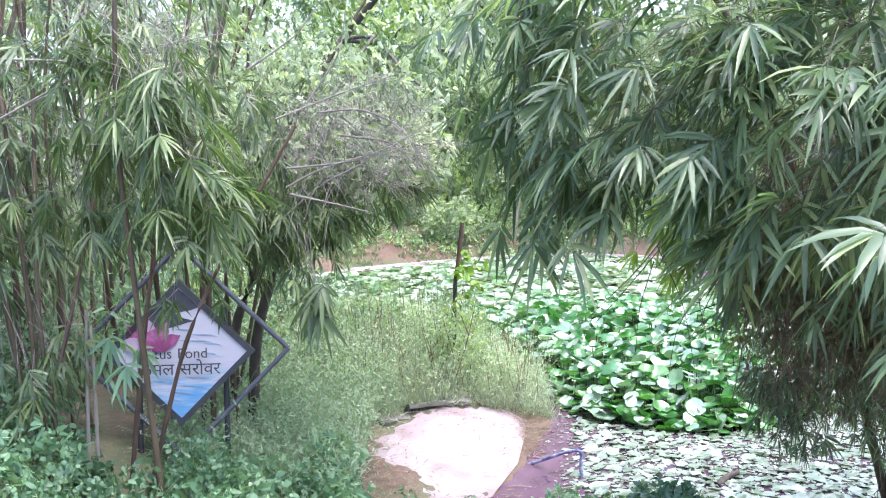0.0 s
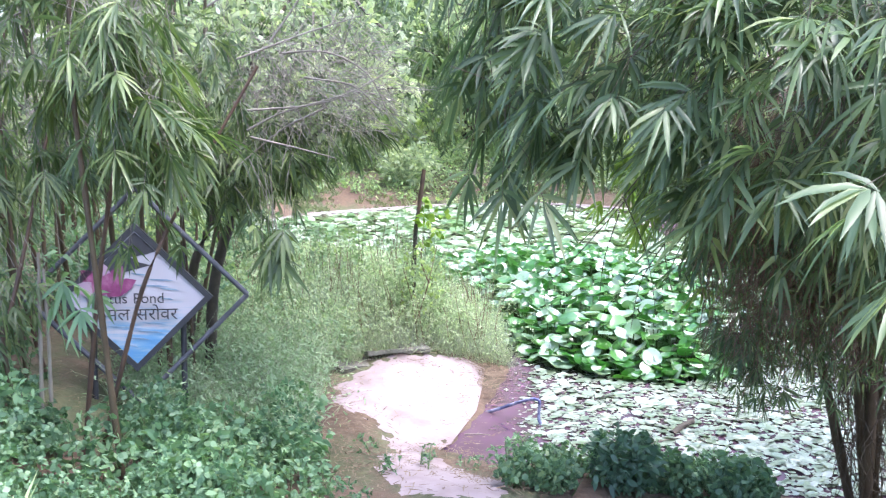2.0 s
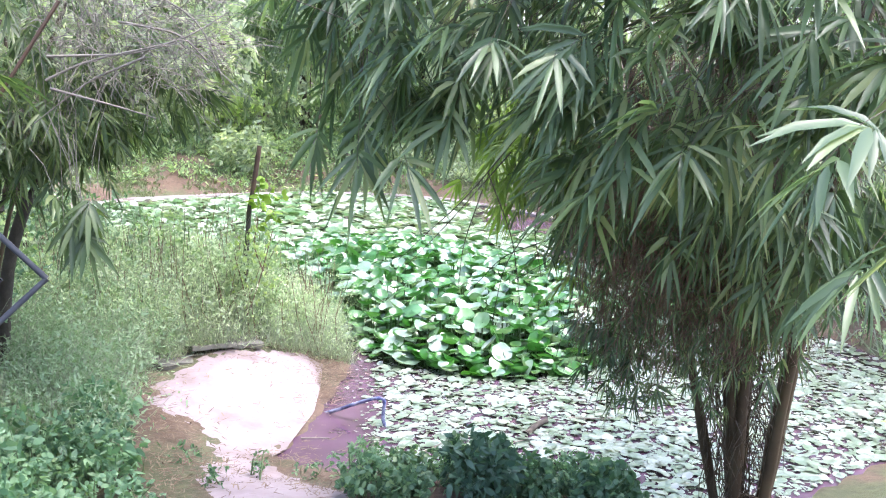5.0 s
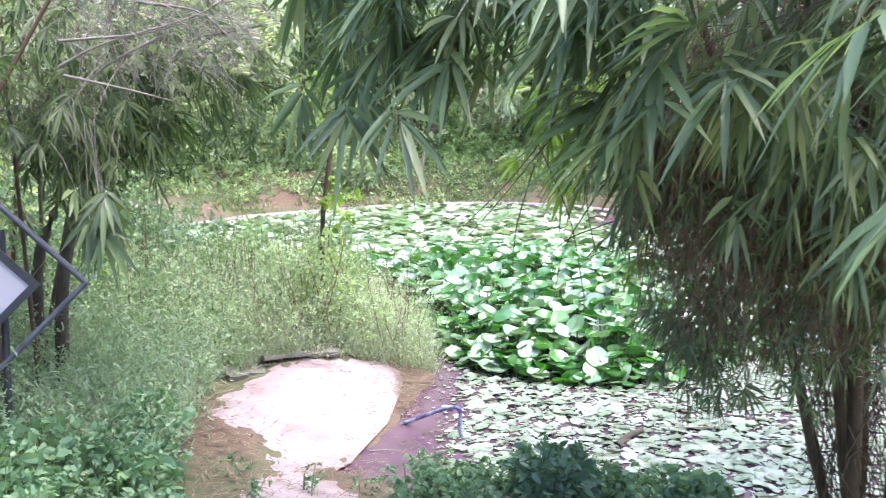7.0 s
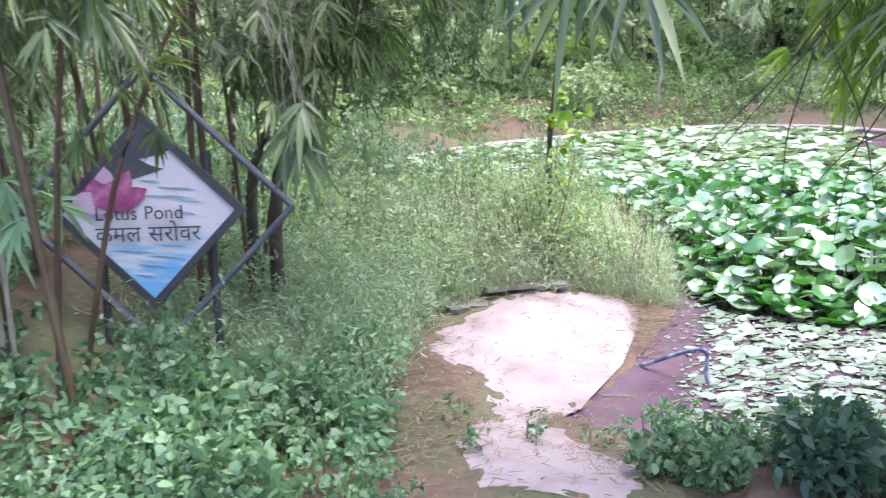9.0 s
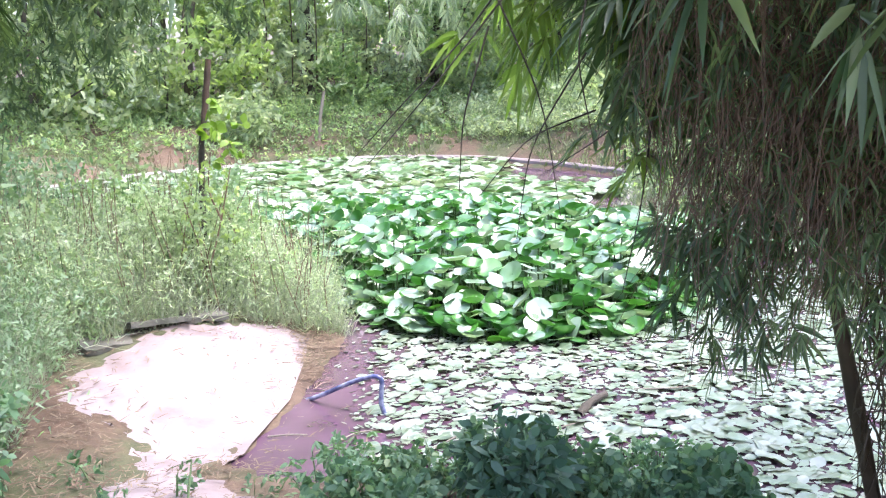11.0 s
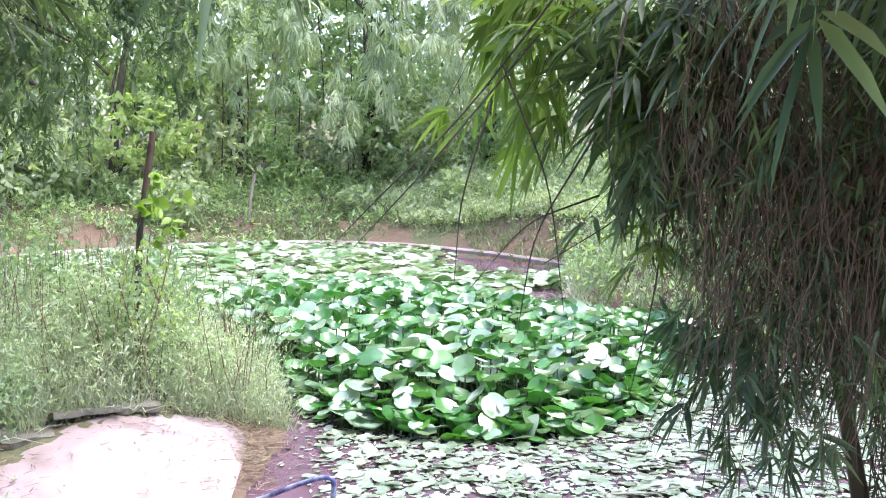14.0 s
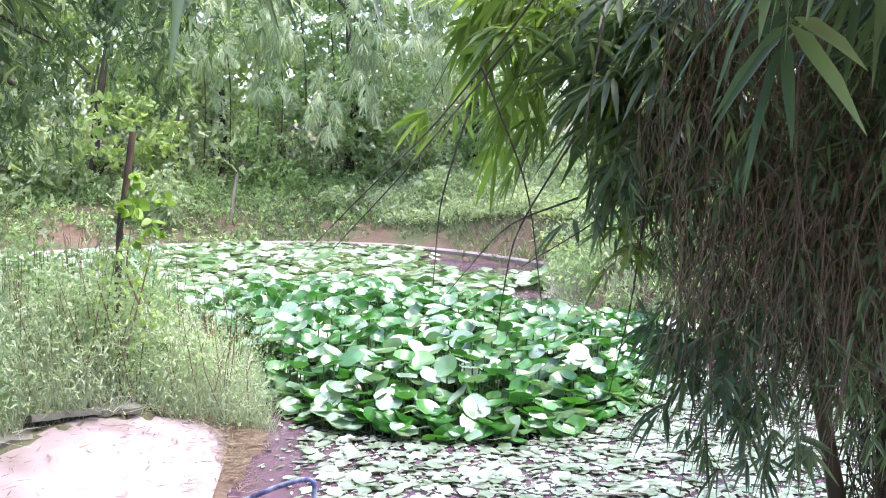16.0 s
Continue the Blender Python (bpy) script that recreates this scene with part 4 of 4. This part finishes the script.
def pond_tree():
    """Leaning dark trunks behind the sign and the drooping tree over the mound."""
    g = float(ground_height(-1.0, 8.1))
    limbs = [(((-1.1, 8.1, g - .1), (-1.0, 8.0, 1.3), (-.75, 8.0, 1.95), (-.2, 7.9, 2.6)), .05, .03), (((-1.25, 8.2, g - .1), (-1.2, 8.1, 1.35), (-.95, 8.1, 1.8), (-.8, 8.1, 2.6)), .045, .025),
             (((-.75, 8.0, 1.95), (0, 7.6, 2.7), (.5, 7.2, 2.75)), .02, .006), (((-.6, 7.9, 2.2), (.1, 7.8, 2.5), (.45, 7.7, 2.3)), .018, .005)]
    blobs = [((-.4, 7.9, 2.9), (1.0, .8, .7), 420), ((.2, 7.4, 2.65), (.5, .5, .35), 200), ((-.2, 8.6, 3.6), (1.4, 1.0, .9), 420)]
    tree("thicket_tree", -1.1, 8.1, "thorny grey-green tree leaning over the path's edge", limbs, blobs, TREE_LEAF_GREY, .05, (.2, 0, -.5), per=7)
    limbs = [(((-2.2, 13.6, .2), (-1.9, 13.4, 1.6), (-1.2, 12.8, 3.4), (0, 12.2, 4.6)), .08, .04), (((-.6, 12.5, 4.0), (.6, 12.2, 3.8), (1.3, 11.8, 3.6)), .03, .01), (((-.6, 12.5, 4.0), (-.1, 11.0, 3.9), (.3, 9.9, 3.3), (.9, 9.8, 3.0)), .025, .008), (((-.1, 11.0, 3.9), (-.3, 10.0, 3.5), (-.2, 9.4, 2.7)), .018, .006), (((-.35, 12.8, 2.4), (-1.4, 12.4, 3.4), (-2, 12, 3.2)), .03, .01)]
    blobs = [((0, 10.8, 3.0), (.55, .5, .85), 420), ((.8, 11.2, 3.1), (.3, .4, .8), 170), ((-.9, 11.5, 2.6), (.6, .6, 1.1), 420), ((-1.6, 12.4, 2.6), (.9, .8, 1.3), 520), ((0, 12.6, 4.2), (1.6, 1.2, .9), 480), ((1.2, 12.6, 3.4), (.8, .7, .9), 200), ((-.2, 12.9, 2.2), (.4, .4, .7), 120), ((-2.6, 13, 2.0), (1.0, 1.0, 1.4), 320), ((.1, 9.6, 2.5), (.11, .14, .55), 70), ((.95, 9.9, 2.65), (.16, .16, .6), 90), ((.4, 9.8, 3.0), (.5, .3, .3), 150), ((-.35, 9.3, 2.75), (.3, .3, .5), 150), ((.62, 9.7, 2.6), (.07, .1, .4), 36), ((-.15, 9.5, 2.2), (.08, .1, .4), 36)]
    tree("drooping_tree", -2.2, 13.6, "drooping light green tree beside the pond", limbs, blobs, DROOP_LEAF, .08, (0, 0, -1.6), per=8, fat=.17)


pond_tree()


# ---------------------------------------------------------------- undergrowth
def grass_tuft_field(name, label, xs, ys, hs, mat, per=9, length=.4, category="grass", kind="stuff", width=.004):
    n = len(xs)
    z = ground_height(xs, ys)
    P = np.repeat(np.stack([xs, ys, z - .02], 1), per, 0) + rng.normal(0, .03, (n * per, 3)) * np.array([1, 1, 0])
    D = rng.normal(0, .35, (n * per, 3)) + np.array([0, 0, 1.0])
    L = np.repeat(hs, per) * rng.uniform(.5, 1.15, n * per)
    ob = leaves(name, P, D, rng.normal(size=(n * per, 3)), L, np.full(n * per, width), mat, None, TUFT, .4, .1, True)
    return tagged(ob, label, category, kind=kind)


def in_region(n, box, test):
    x, y = rng.uniform(box[0], box[2], n), rng.uniform(box[1], box[3], n)
    ok = test(x, y) & (pond_distance(x, y) > .02)
    return x[ok], y[ok]


def off_slab(x, y):
    return ~((x > -.22) & (x < 1.6) & (y > 5.9) & (y < 9.5) & (y < 8.88 + .58 * x) & ((x < 1.15) | (y > 7.2)))


def herb_field(name, label, xs, ys, hs, mat, per=16, size=.035, category="herbs", fat=.26):
    """Airy stalks with small leaves all the way up."""
    n = len(xs)
    foot = np.stack([xs, ys, ground_height(xs, ys) - .02], 1)
    lean = rng.normal(0, .45, (n, 3)) * np.array([1, 1, 0])
    hs = hs * np.where(rng.random(n) < .08, 1.5, 1.0) * (.25 + 1.2 * np.array([noise.noise((a * 2.1, b * 2.1, 3.0)) * .5 + .5 for a, b in zip(xs, ys)]))
    tip = foot + np.array([0, 0, 1.0]) * hs[:, None] + lean * hs[:, None]
    mid = (foot + tip) / 2 - lean * .15 * hs[:, None]
    ob = tagged(rods(name, np.stack([foot, mid, tip], 1), np.tile(np.array([.0026, .002, .0012]), (n, 1)), HERB_STEM, None, 3), label, category, kind="stuff")
    t = rng.uniform(.15, 1.0, (n, per, 1))
    P = (foot[:, None] * (1 - t) + tip[:, None] * t + rng.normal(0, .06, (n, per, 3))).reshape(-1, 3)
    D = rng.normal(0, 1, P.shape) + np.array([0, 0, .3])
    L = size * rng.uniform(.6, 1.5, len(P))
    leaves("leaf_mass", P, D, rng.normal(0, .5, P.shape) + np.array([0, 0, 1.0]), L, L * fat, mat, ob, FLECK, .1, .1, True)
    return ob


def undergrowth():
    x, y = in_region(6000, (-1.3, 8.8, 1.75, 14), off_slab)
    grass_tuft_field("feathery_grass", "tall feathery pale green grass on the bank", x, y, (.2 + .45 * rng.random(len(x))) * (1 - .6 * smooth(10.2, 12.0, y)), GRASS, 8, width=.0028)
    x, y = in_region(3900, (-1.4, 8.9, 1.65, 15), off_slab)
    herb_field("bank_herbs", "airy pale green herbs on the mound by the pond", x, y, np.minimum(.25 + .5 * rng.random(len(x)), .2 + 1.1 * pond_distance(x, y)) * (1 - .75 * smooth(10.2, 12.0, y)), HERB_LEAF, 38, .028, fat=.15)
    x, y = in_region(1500, (-1.6, 7.0, .1, 10.5), off_slab)
    grass_tuft_field("soft_grass", "soft green grass beside the concrete apron", x, y, .15 + .3 * rng.random(len(x)), GRASS, 8, width=.003)
    x, y = in_region(2400, (-1.5, 6.9, .0, 10.5), off_slab)
    herb_field("path_herbs", "low leafy green herbs beside the apron", x, y, .15 + .4 * rng.random(len(x)), PATH_LEAF, 22, .034, fat=.2)
    x, y = in_region(2600, (-6, 6.5, -1.2, 15), lambda x, y: ~((x > -2.4) & (y < 8)))
    herb_field("grove_herbs", "leafy green herbs under the bamboo grove", x, y, .3 + .6 * rng.random(len(x)), WEED_LEAF, 16, .06)
    x, y = in_region(7500, (-5, 20.6, 10, 27), lambda x, y: np.array([noise.noise((a * .8, b * .9, 1.0)) > -.12 for a, b in zip(x, y)]))
    grass_tuft_field("bank_grass", "dry green grass on the far bank", x, y, .1 + .2 * rng.random(len(x)), BANK_GRASS, 7, width=.009)
    x, y = in_region(3500, (5.6, 14, 12, 23), lambda x, y: x > 4)
    grass_tuft_field("corner_grass", "grass on the corner of the far bank", x, y, .12 + .25 * rng.random(len(x)), BANK_GRASS, 7, width=.008)
    x, y = in_region(2600, (4.6, 7.5, 9, 17), lambda x, y: x > 4)
    grass_tuft_field("side_grass", "bright green grass on the side bank", x, y, .2 + .4 * rng.random(len(x)), GRASS, 7, width=.006)
    x, y = in_region(1500, (5.2, 6.5, 9.5, 17), lambda x, y: x > 4)
    herb_field("side_herbs", "leafy green herbs on the side bank", x, y, .3 + .8 * rng.random(len(x)), TREE_LEAF, 16, .06)
    x, y = in_region(5200, (-5, 21.2, 9.5, 25), lambda x, y: rng.random(len(x)) < .22 + .6 * smooth(23, 25, y))
    herb_field("far_herbs", "leafy green herbs on the far bank", x, y, .12 + .15 * rng.random(len(x)) + .5 * rng.random(len(x)) * smooth(22, 25, y), TREE_LEAF, 16, .075)
    x, y = in_region(3000, (4.9, 17, 9.5, 23.5), lambda x, y: pond_distance(x, y) > .9)
    herb_field("corner_herbs", "low herbs on the corner of the far bank", x, y, .12 + .3 * rng.random(len(x)), TREE_LEAF_GREY, 16, .07)
    x, y = in_region(2600, (-2.5, 19.5, 8, 22.6), lambda x, y: (pond_distance(x, y) > .5) & np.array([noise.noise((a * 1.1, b * 1.1, 6.0)) > -.1 for a, b in zip(x, y)]))
    grass_tuft_field("kerb_grass", "short green grass along the far kerb", x, y, .08 + .16 * rng.random(len(x)), BANK_GRASS, 8, width=.011)
    # bare brown stalks among the herbs of the mound
    x, y = in_region(260, (-1.3, 9.2, 1.4, 11.2), off_slab)
    foot = np.stack([x, y, ground_height(x, y) - .02], 1)
    tip = foot + np.stack([rng.normal(0, .15, len(x)), rng.normal(0, .1, len(x)), rng.uniform(.4, .95, len(x))], 1)
    tagged(rods("dry_stalks", np.stack([foot, (foot + tip) / 2 + rng.normal(0, .03, foot.shape), tip], 1), np.tile(np.array([.0035, .003, .0015]), (len(x), 1)), DRY_TWIG, None, 4), "thin bare brown stalks standing among the herbs", "dry stalks", kind="stuff")
    # litter of fallen bamboo leaves and straw
    x, y = in_region(22000, (-3.6, 4.5, 1.6, 9.8), lambda x, y: (rng.random(len(x)) < np.where(off_slab(x, y), .5, .12 + .5 * smooth(.35, -.2, x))) & (x < 1.4))
    for cx, cy, sx, sy, m in ((1.32, 9.3, .07, .16, 700), (1.24, 8.9, .05, .25, 420), (.9, 9.45, .25, .07, 260), (.35, 9.05, .3, .1, 260), (1.22, 9.2, .1, .2, 160), (.72, 7.3, .16, .12, 200), (1.0, 6.75, .12, .25, 260), (.0, 7.4, .17, .4, 650), (.6, 6.5, .35, .3, 160), (.2, 6.7, .2, .3, 420), (1.0, 8.0, .05, .5, 60), (1.45, 7.6, .2, .3, 60)):
        x, y = np.append(x, rng.normal(cx, sx, m)), np.append(y, rng.normal(cy, sy, m))
    z = np.maximum(ground_height(x, y), -.01) + .03
    n = len(x)
    D = rng.normal(0, 1, (n, 3)) * np.array([1, 1, .08])
    tagged(leaves("leaf_litter", np.stack([x, y, z], 1), D, rng.normal(0, .2, (n, 3)) + np.array([0, 0, 1.0]), rng.uniform(.02, .09, n), rng.uniform(.0015, .0045, n), LITTER, None, TUFT, 0, .2, True), "dry brown fallen bamboo leaves and straw", "leaf litter")


undergrowth()


def shrub(x, y, h, r, label, mat, size, n, stems=5, category="shrub", group="", name="shrub", shape=OVAL, fat=.38):
    g = float(ground_height(x, y))
    ob = empty(name, x, y, g, label, category, group)
    tips = in_blob((x, y, g + h * .62), (r, r, h * .42), stems)
    foot = np.stack([np.array([x, y, g - .03]) + rng.normal(0, .04, 3) * np.array([1, 1, 0]) for _ in range(stems)])
    mid = (tips + foot) / 2 + rng.normal(0, .04, (stems, 3))
    for k in range(stems):
        rods("stem", np.stack([foot[k], mid[k], tips[k]])[None], np.array([[.006, .004, .002]]), STEM, ob, 4)
    P = in_blob((x, y, g + h * .55), (r, r, h * .5), n)
    P[:, 2] = np.maximum(P[:, 2], g + .02)
    D = unit(P - np.array([x, y, g + h * .3]) + rng.normal(0, .15, P.shape))
    leaves("foliage", *sprays(P, D, 5, size, size * fat, 1.1, size), mat, ob, shape, .2, .2, True)
    return ob


def weeds():
    r2 = np.random.default_rng(11)
    for k in range(80):
        x, y = r2.uniform(-3.2, .12), r2.uniform(4.2, 6.8)
        if x > -.1 and y > 6.2:
            continue
        shrub(x, y, r2.uniform(.3, .6), r2.uniform(.2, .34), "leafy green weed with small rounded leaves", FERN_LEAF if k % 3 == 0 else WEED_LEAF, r2.uniform(.02, .048), 115, group="weeds on the bank", name="weed", category="weed", shape=OVAL if k % 4 == 0 else ROUND, fat=.36)
    for k in range(30):
        x, y = r2.uniform(1.05, 2.75), r2.uniform(5.95, 6.85)
        if y < 6.3 and x < 1.35:
            continue
        shrub(x, y, r2.uniform(.14, .34), r2.uniform(.13, .24), "low green weed at the water's edge", WEED_LEAF if k % 3 else FERN_LEAF, r2.uniform(.03, .05), 75, group="weeds at the water", name="weed", category="weed", shape=ROUND if k % 3 else BLADE, fat=.42 if k % 3 else .16)
    for x, y, h in ((1.95, 6.55, .38), (1.88, 6.25, .36)):
        shrub(x, y, h, .24, "dark blue-green feathery shrub at the water's edge", DARK_LEAF, .075, 130, name="shrub", shape=BLADE, fat=.2)
    for x, y, h, r in ((-.75, 6.1, .5, .3), (-.45, 5.6, .42, .28), (-1.0, 5.7, .5, .3), (-.25, 6.6, .36, .25), (-.7, 6.65, .45, .28), (-.95, 6.45, .42, .25), (-.35, 7.3, .4, .26), (-1.75, 5.6, .6, .25), (-2.4, 5.6, .6, .3), (-2.0, 5.2, .55, .32), (-.6, 5.0, .4, .3)):
        shrub(x, y, h, r, "blue-green fern-like weed with feathery leaves", FERN_LEAF, .075, 80, group="ferny weeds on the bank", name="fern_weed", category="weed", shape=BLADE, fat=.2)
    for x, y in ((.62, 6.8), (.35, 6.4), (.2, 6.9), (.95, 6.95)):
        shrub(x, y, r2.uniform(.1, .2), r2.uniform(.06, .12), "small green seedling weed on the apron's edge", WEED_LEAF, .03, 14, stems=3, group="seedlings on the apron", name="seedling", category="weed", fat=.3)
    # blue-green bushes on the far bank
    for x, y, h, r in ((.95, 21.9, 1.15, .42), (.4, 22.1, .9, .4), (6.6, 19.6, 1.2, .5), (7.6, 18.6, 1.3, .5), (5.9, 21.2, .9, .4), (4.2, 22.2, .7, .4)):
        shrub(x, y, h, r, "feathery blue-green bush on the far bank", TREE_LEAF_GREY, .13, 130, group="ferny bushes on the far bank", name="fern_bush", category="bush", shape=BLADE, fat=.2)
    for k in range(30):
        x, y = r2.uniform(-1.5, 1.15), r2.uniform(9.2, 11.2)
        if y < 9.3 + .4 * x or float(pond_distance(x, y)) < .1:
            continue
        shrub(x, y, r2.uniform(.4, .85), r2.uniform(.2, .36), "airy light green bush with fine leaves", (HERB_LEAF, PATH_LEAF, TREE_LEAF)[k % 3], r2.uniform(.03, .055), 85, group="bushes on the mound", name="bush", category="bush")

    for x, y, h in ((.5, 9.5, .85), (.72, 9.52, .85), (.25, 9.6, .75), (.62, 9.85, .8), (1.0, 9.85, .5)):
        shrub(x, y, h, .24, "airy light green bush with fine leaves", HERB_LEAF, .03, 230, group="bushes on the mound", name="bush", category="bush", fat=.3)
    for k in range(6):
        x, y = r2.uniform(-2.2, -.2), r2.uniform(10.0, 11.4)
        shrub(x, y, r2.uniform(.9, 1.7), r2.uniform(.25, .4), "tall airy bush with light green leaves", (HERB_LEAF, TREE_LEAF_LIGHT, PATH_LEAF)[k % 3], r2.uniform(.035, .055), 90, stems=7, group="bushes on the mound", name="bush", category="bush")


weeds()


# ---------------------------------------------------------------- small things
def small_things():
    g = float(ground_height(.59, 9.65))
    p = empty("sapling", .59, 9.65, g, "dark leaning sapling trunk among pale bushes", "sapling")
    stalk("trunk", [(.57, 9.65, g - .2), (.6, 9.65, .9), (.63, 9.65, 1.4), (.67, 9.65, 1.58)], .021, .02, BARK, p)
    stalk("upper_trunk", [(.665, 9.65, 1.56), (.695, 9.65, 1.75), (.725, 9.65, 1.95)], .022, .02, CULM_BROWN, p, 9, 8, .12, "reddish brown bare upper trunk")
    C = in_blob((.78, 9.5, 1.5), (.17, .17, .24), 15)
    leaves("foliage", *sprays(C, rng.normal(0, .6, C.shape), 4, .085, .028, 1.0, .05), BRIGHT_LEAF, p, BROAD, .25, .2)
    g = float(ground_height(2.1, 22.0))
    p = empty("bank_pole", 2.1, 22.0, g, "pale thin leaning pole on the far bank", "pole")
    stalk("pole", [(2.08, 22.0, g - .2), (2.15, 22.0, (g + 1.33) / 2), (2.25, 22.0, 1.33)], .035, .03, CULM_PALE, p)
    s = empty("bent_hose", 1.58, 7.94, 0, "bent blue-grey plastic hose sticking out of the water", "hose")
    stalk("tube", [(1.16, 8.35, -.02), (1.26, 8.22, .05), (1.4, 8.08, .15), (1.52, 7.97, .22), (1.58, 7.94, .215), (1.57, 7.95, .12), (1.565, 7.95, .05), (1.6, 7.93, -.03)], .0135, .0135, PIPE, s, 28)
    lg = empty("driftwood", 2.68, 7.7, 0, "short brown rotten log lying in the shallows", "driftwood")
    stalk("log", [(2.58, 7.62, .0), (2.68, 7.72, .035), (2.8, 7.82, .03)], .028, .018, BARK, lg, 10, 7, .2)
    for pts in (((.95, 7.77, .012), (1.05, 7.75, .02), (1.15, 7.74, .012)), ((1.3, 7.6, .01), (1.4, 7.68, .02), (1.52, 7.7, .012)), ((1.72, 7.35, .012), (1.85, 7.42, .03), (1.95, 7.55, .014)), ((2.2, 7.3, .012), (2.4, 7.42, .03), (2.55, 7.5, .014)), ((3.0, 7.9, .012), (3.2, 7.8, .03), (3.35, 7.85, .014))):
        st = empty("stick", *pts[1][:2], 0, "thin pale dead stick floating on the water", "stick", "sticks on the water")
        stalk("twig", pts, .006, .004, CULM_PALE, st, 8, 5)
    g = float(ground_height(.62, 9.38))
    f = empty("forked_shrub", .62, 9.38, g, "thin forked brown shrub with sparse small leaves", "shrub")
    for points in (((.62, 9.38, g - .05), (.6, 9.38, g + .35), (.5, 9.4, g + .75)), ((.6, 9.38, g + .2), (.72, 9.36, g + .55), (.82, 9.36, g + .95)), ((.74, 9.36, g + .6), (.66, 9.4, g + .8), (.7, 9.4, g + 1.05))):
        stalk("stem", points, .008, .004, DRY_TWIG, f, 10, 6)
    C = in_blob((.66, 9.38, g + .65), (.22, .2, .4), 70)
    leaves("foliage", *sprays(C, rng.normal(0, .6, C.shape), 4, .04, .012, 1.0, .03), TREE_LEAF_LIGHT, f, OVAL, .2, .2, True)
    bm = bmesh.new()
    bmesh.ops.create_cube(bm, size=1)
    bmesh.ops.scale(bm, vec=(.4, .24, .045), verts=bm.verts)
    bmesh.ops.subdivide_edges(bm, edges=bm.edges[:], cuts=6, use_grid_fill=True)
    for v in bm.verts:
        edge = noise.noise_vector(Vector((v.co.x * 6, v.co.y * 6, 2)))
        v.co.x, v.co.y = v.co.x + .05 * edge.x, v.co.y + .06 * edge.y
        v.co.z += .008 * noise.noise(Vector((v.co.x * 14, v.co.y * 14, 0)))
    st = part("edge_stone", bm, STONE)
    for k, (x, y, rx, ry, rz, sx) in enumerate(((.02, 8.92, 9, 3, 37, .9), (.3, 9.1, 12, -3, 203, 1.0), (.56, 9.27, 7, 5, 30, .7))):
        ob = st if k == 0 else copy_thing(st, Matrix())
        ob.matrix_basis = pose(x, y, float(ground_height(x, y)) + .012, rx, ry, rz) @ Matrix.Diagonal((sx, .95, .8, 1))
        tagged(ob, "flat ragged grey stone edging the concrete apron", "stone", "edging stones")



small_things()


def earth_patch():
    """Bare red earth with a soft rim, lying on the bank."""
    n, V, F = 28, [], []
    for k, r in enumerate((0, .35, .7, 1.0)):
        for i in range(n):
            a = 2 * math.pi * i / n
            q = r * (1 + .12 * math.sin(3 * a + 1) + .06 * math.sin(7 * a))
            x, y = .98 + .33 * q * math.cos(a), 5.68 + .27 * q * math.sin(a)
            V.append((x, y, float(ground_height(x, y)) + (.04 * (1 - r * r) + .012 if k < 3 else -.02)))
    F = [(k * n + i, k * n + (i + 1) % n, (k + 1) * n + (i + 1) % n, (k + 1) * n + i) for k in range(3) for i in range(n)]
    tagged(link_mesh("red_earth", V, F, TERRACOTTA, None, True), "bare patch of red earth on the bank", "earth", kind="structure")


earth_patch()


def strap_plant():
    """Arching pale-edged strap leaves from one base."""
    x, y = -1.32, 4.55
    g = float(ground_height(x, y))
    ob = empty("strap_leaf_plant", x, y, g, "pale striped arching strap-leaf plant among weeds", "plant")
    for k in range(22):
        a, r = 2.4 * k, .25 + .2 * rng.random()
        D = np.array([[math.cos(a) * r, math.sin(a) * r, 1.0]])
        leaves("leaf", np.array([[x, y, g]]) + .02 * D, D, np.array([[-math.cos(a), -math.sin(a), .3]]), np.array([.5 + .25 * rng.random()]), np.array([.012]), STRAP_LEAF, ob, BLADE, .35, .2)


strap_plant()
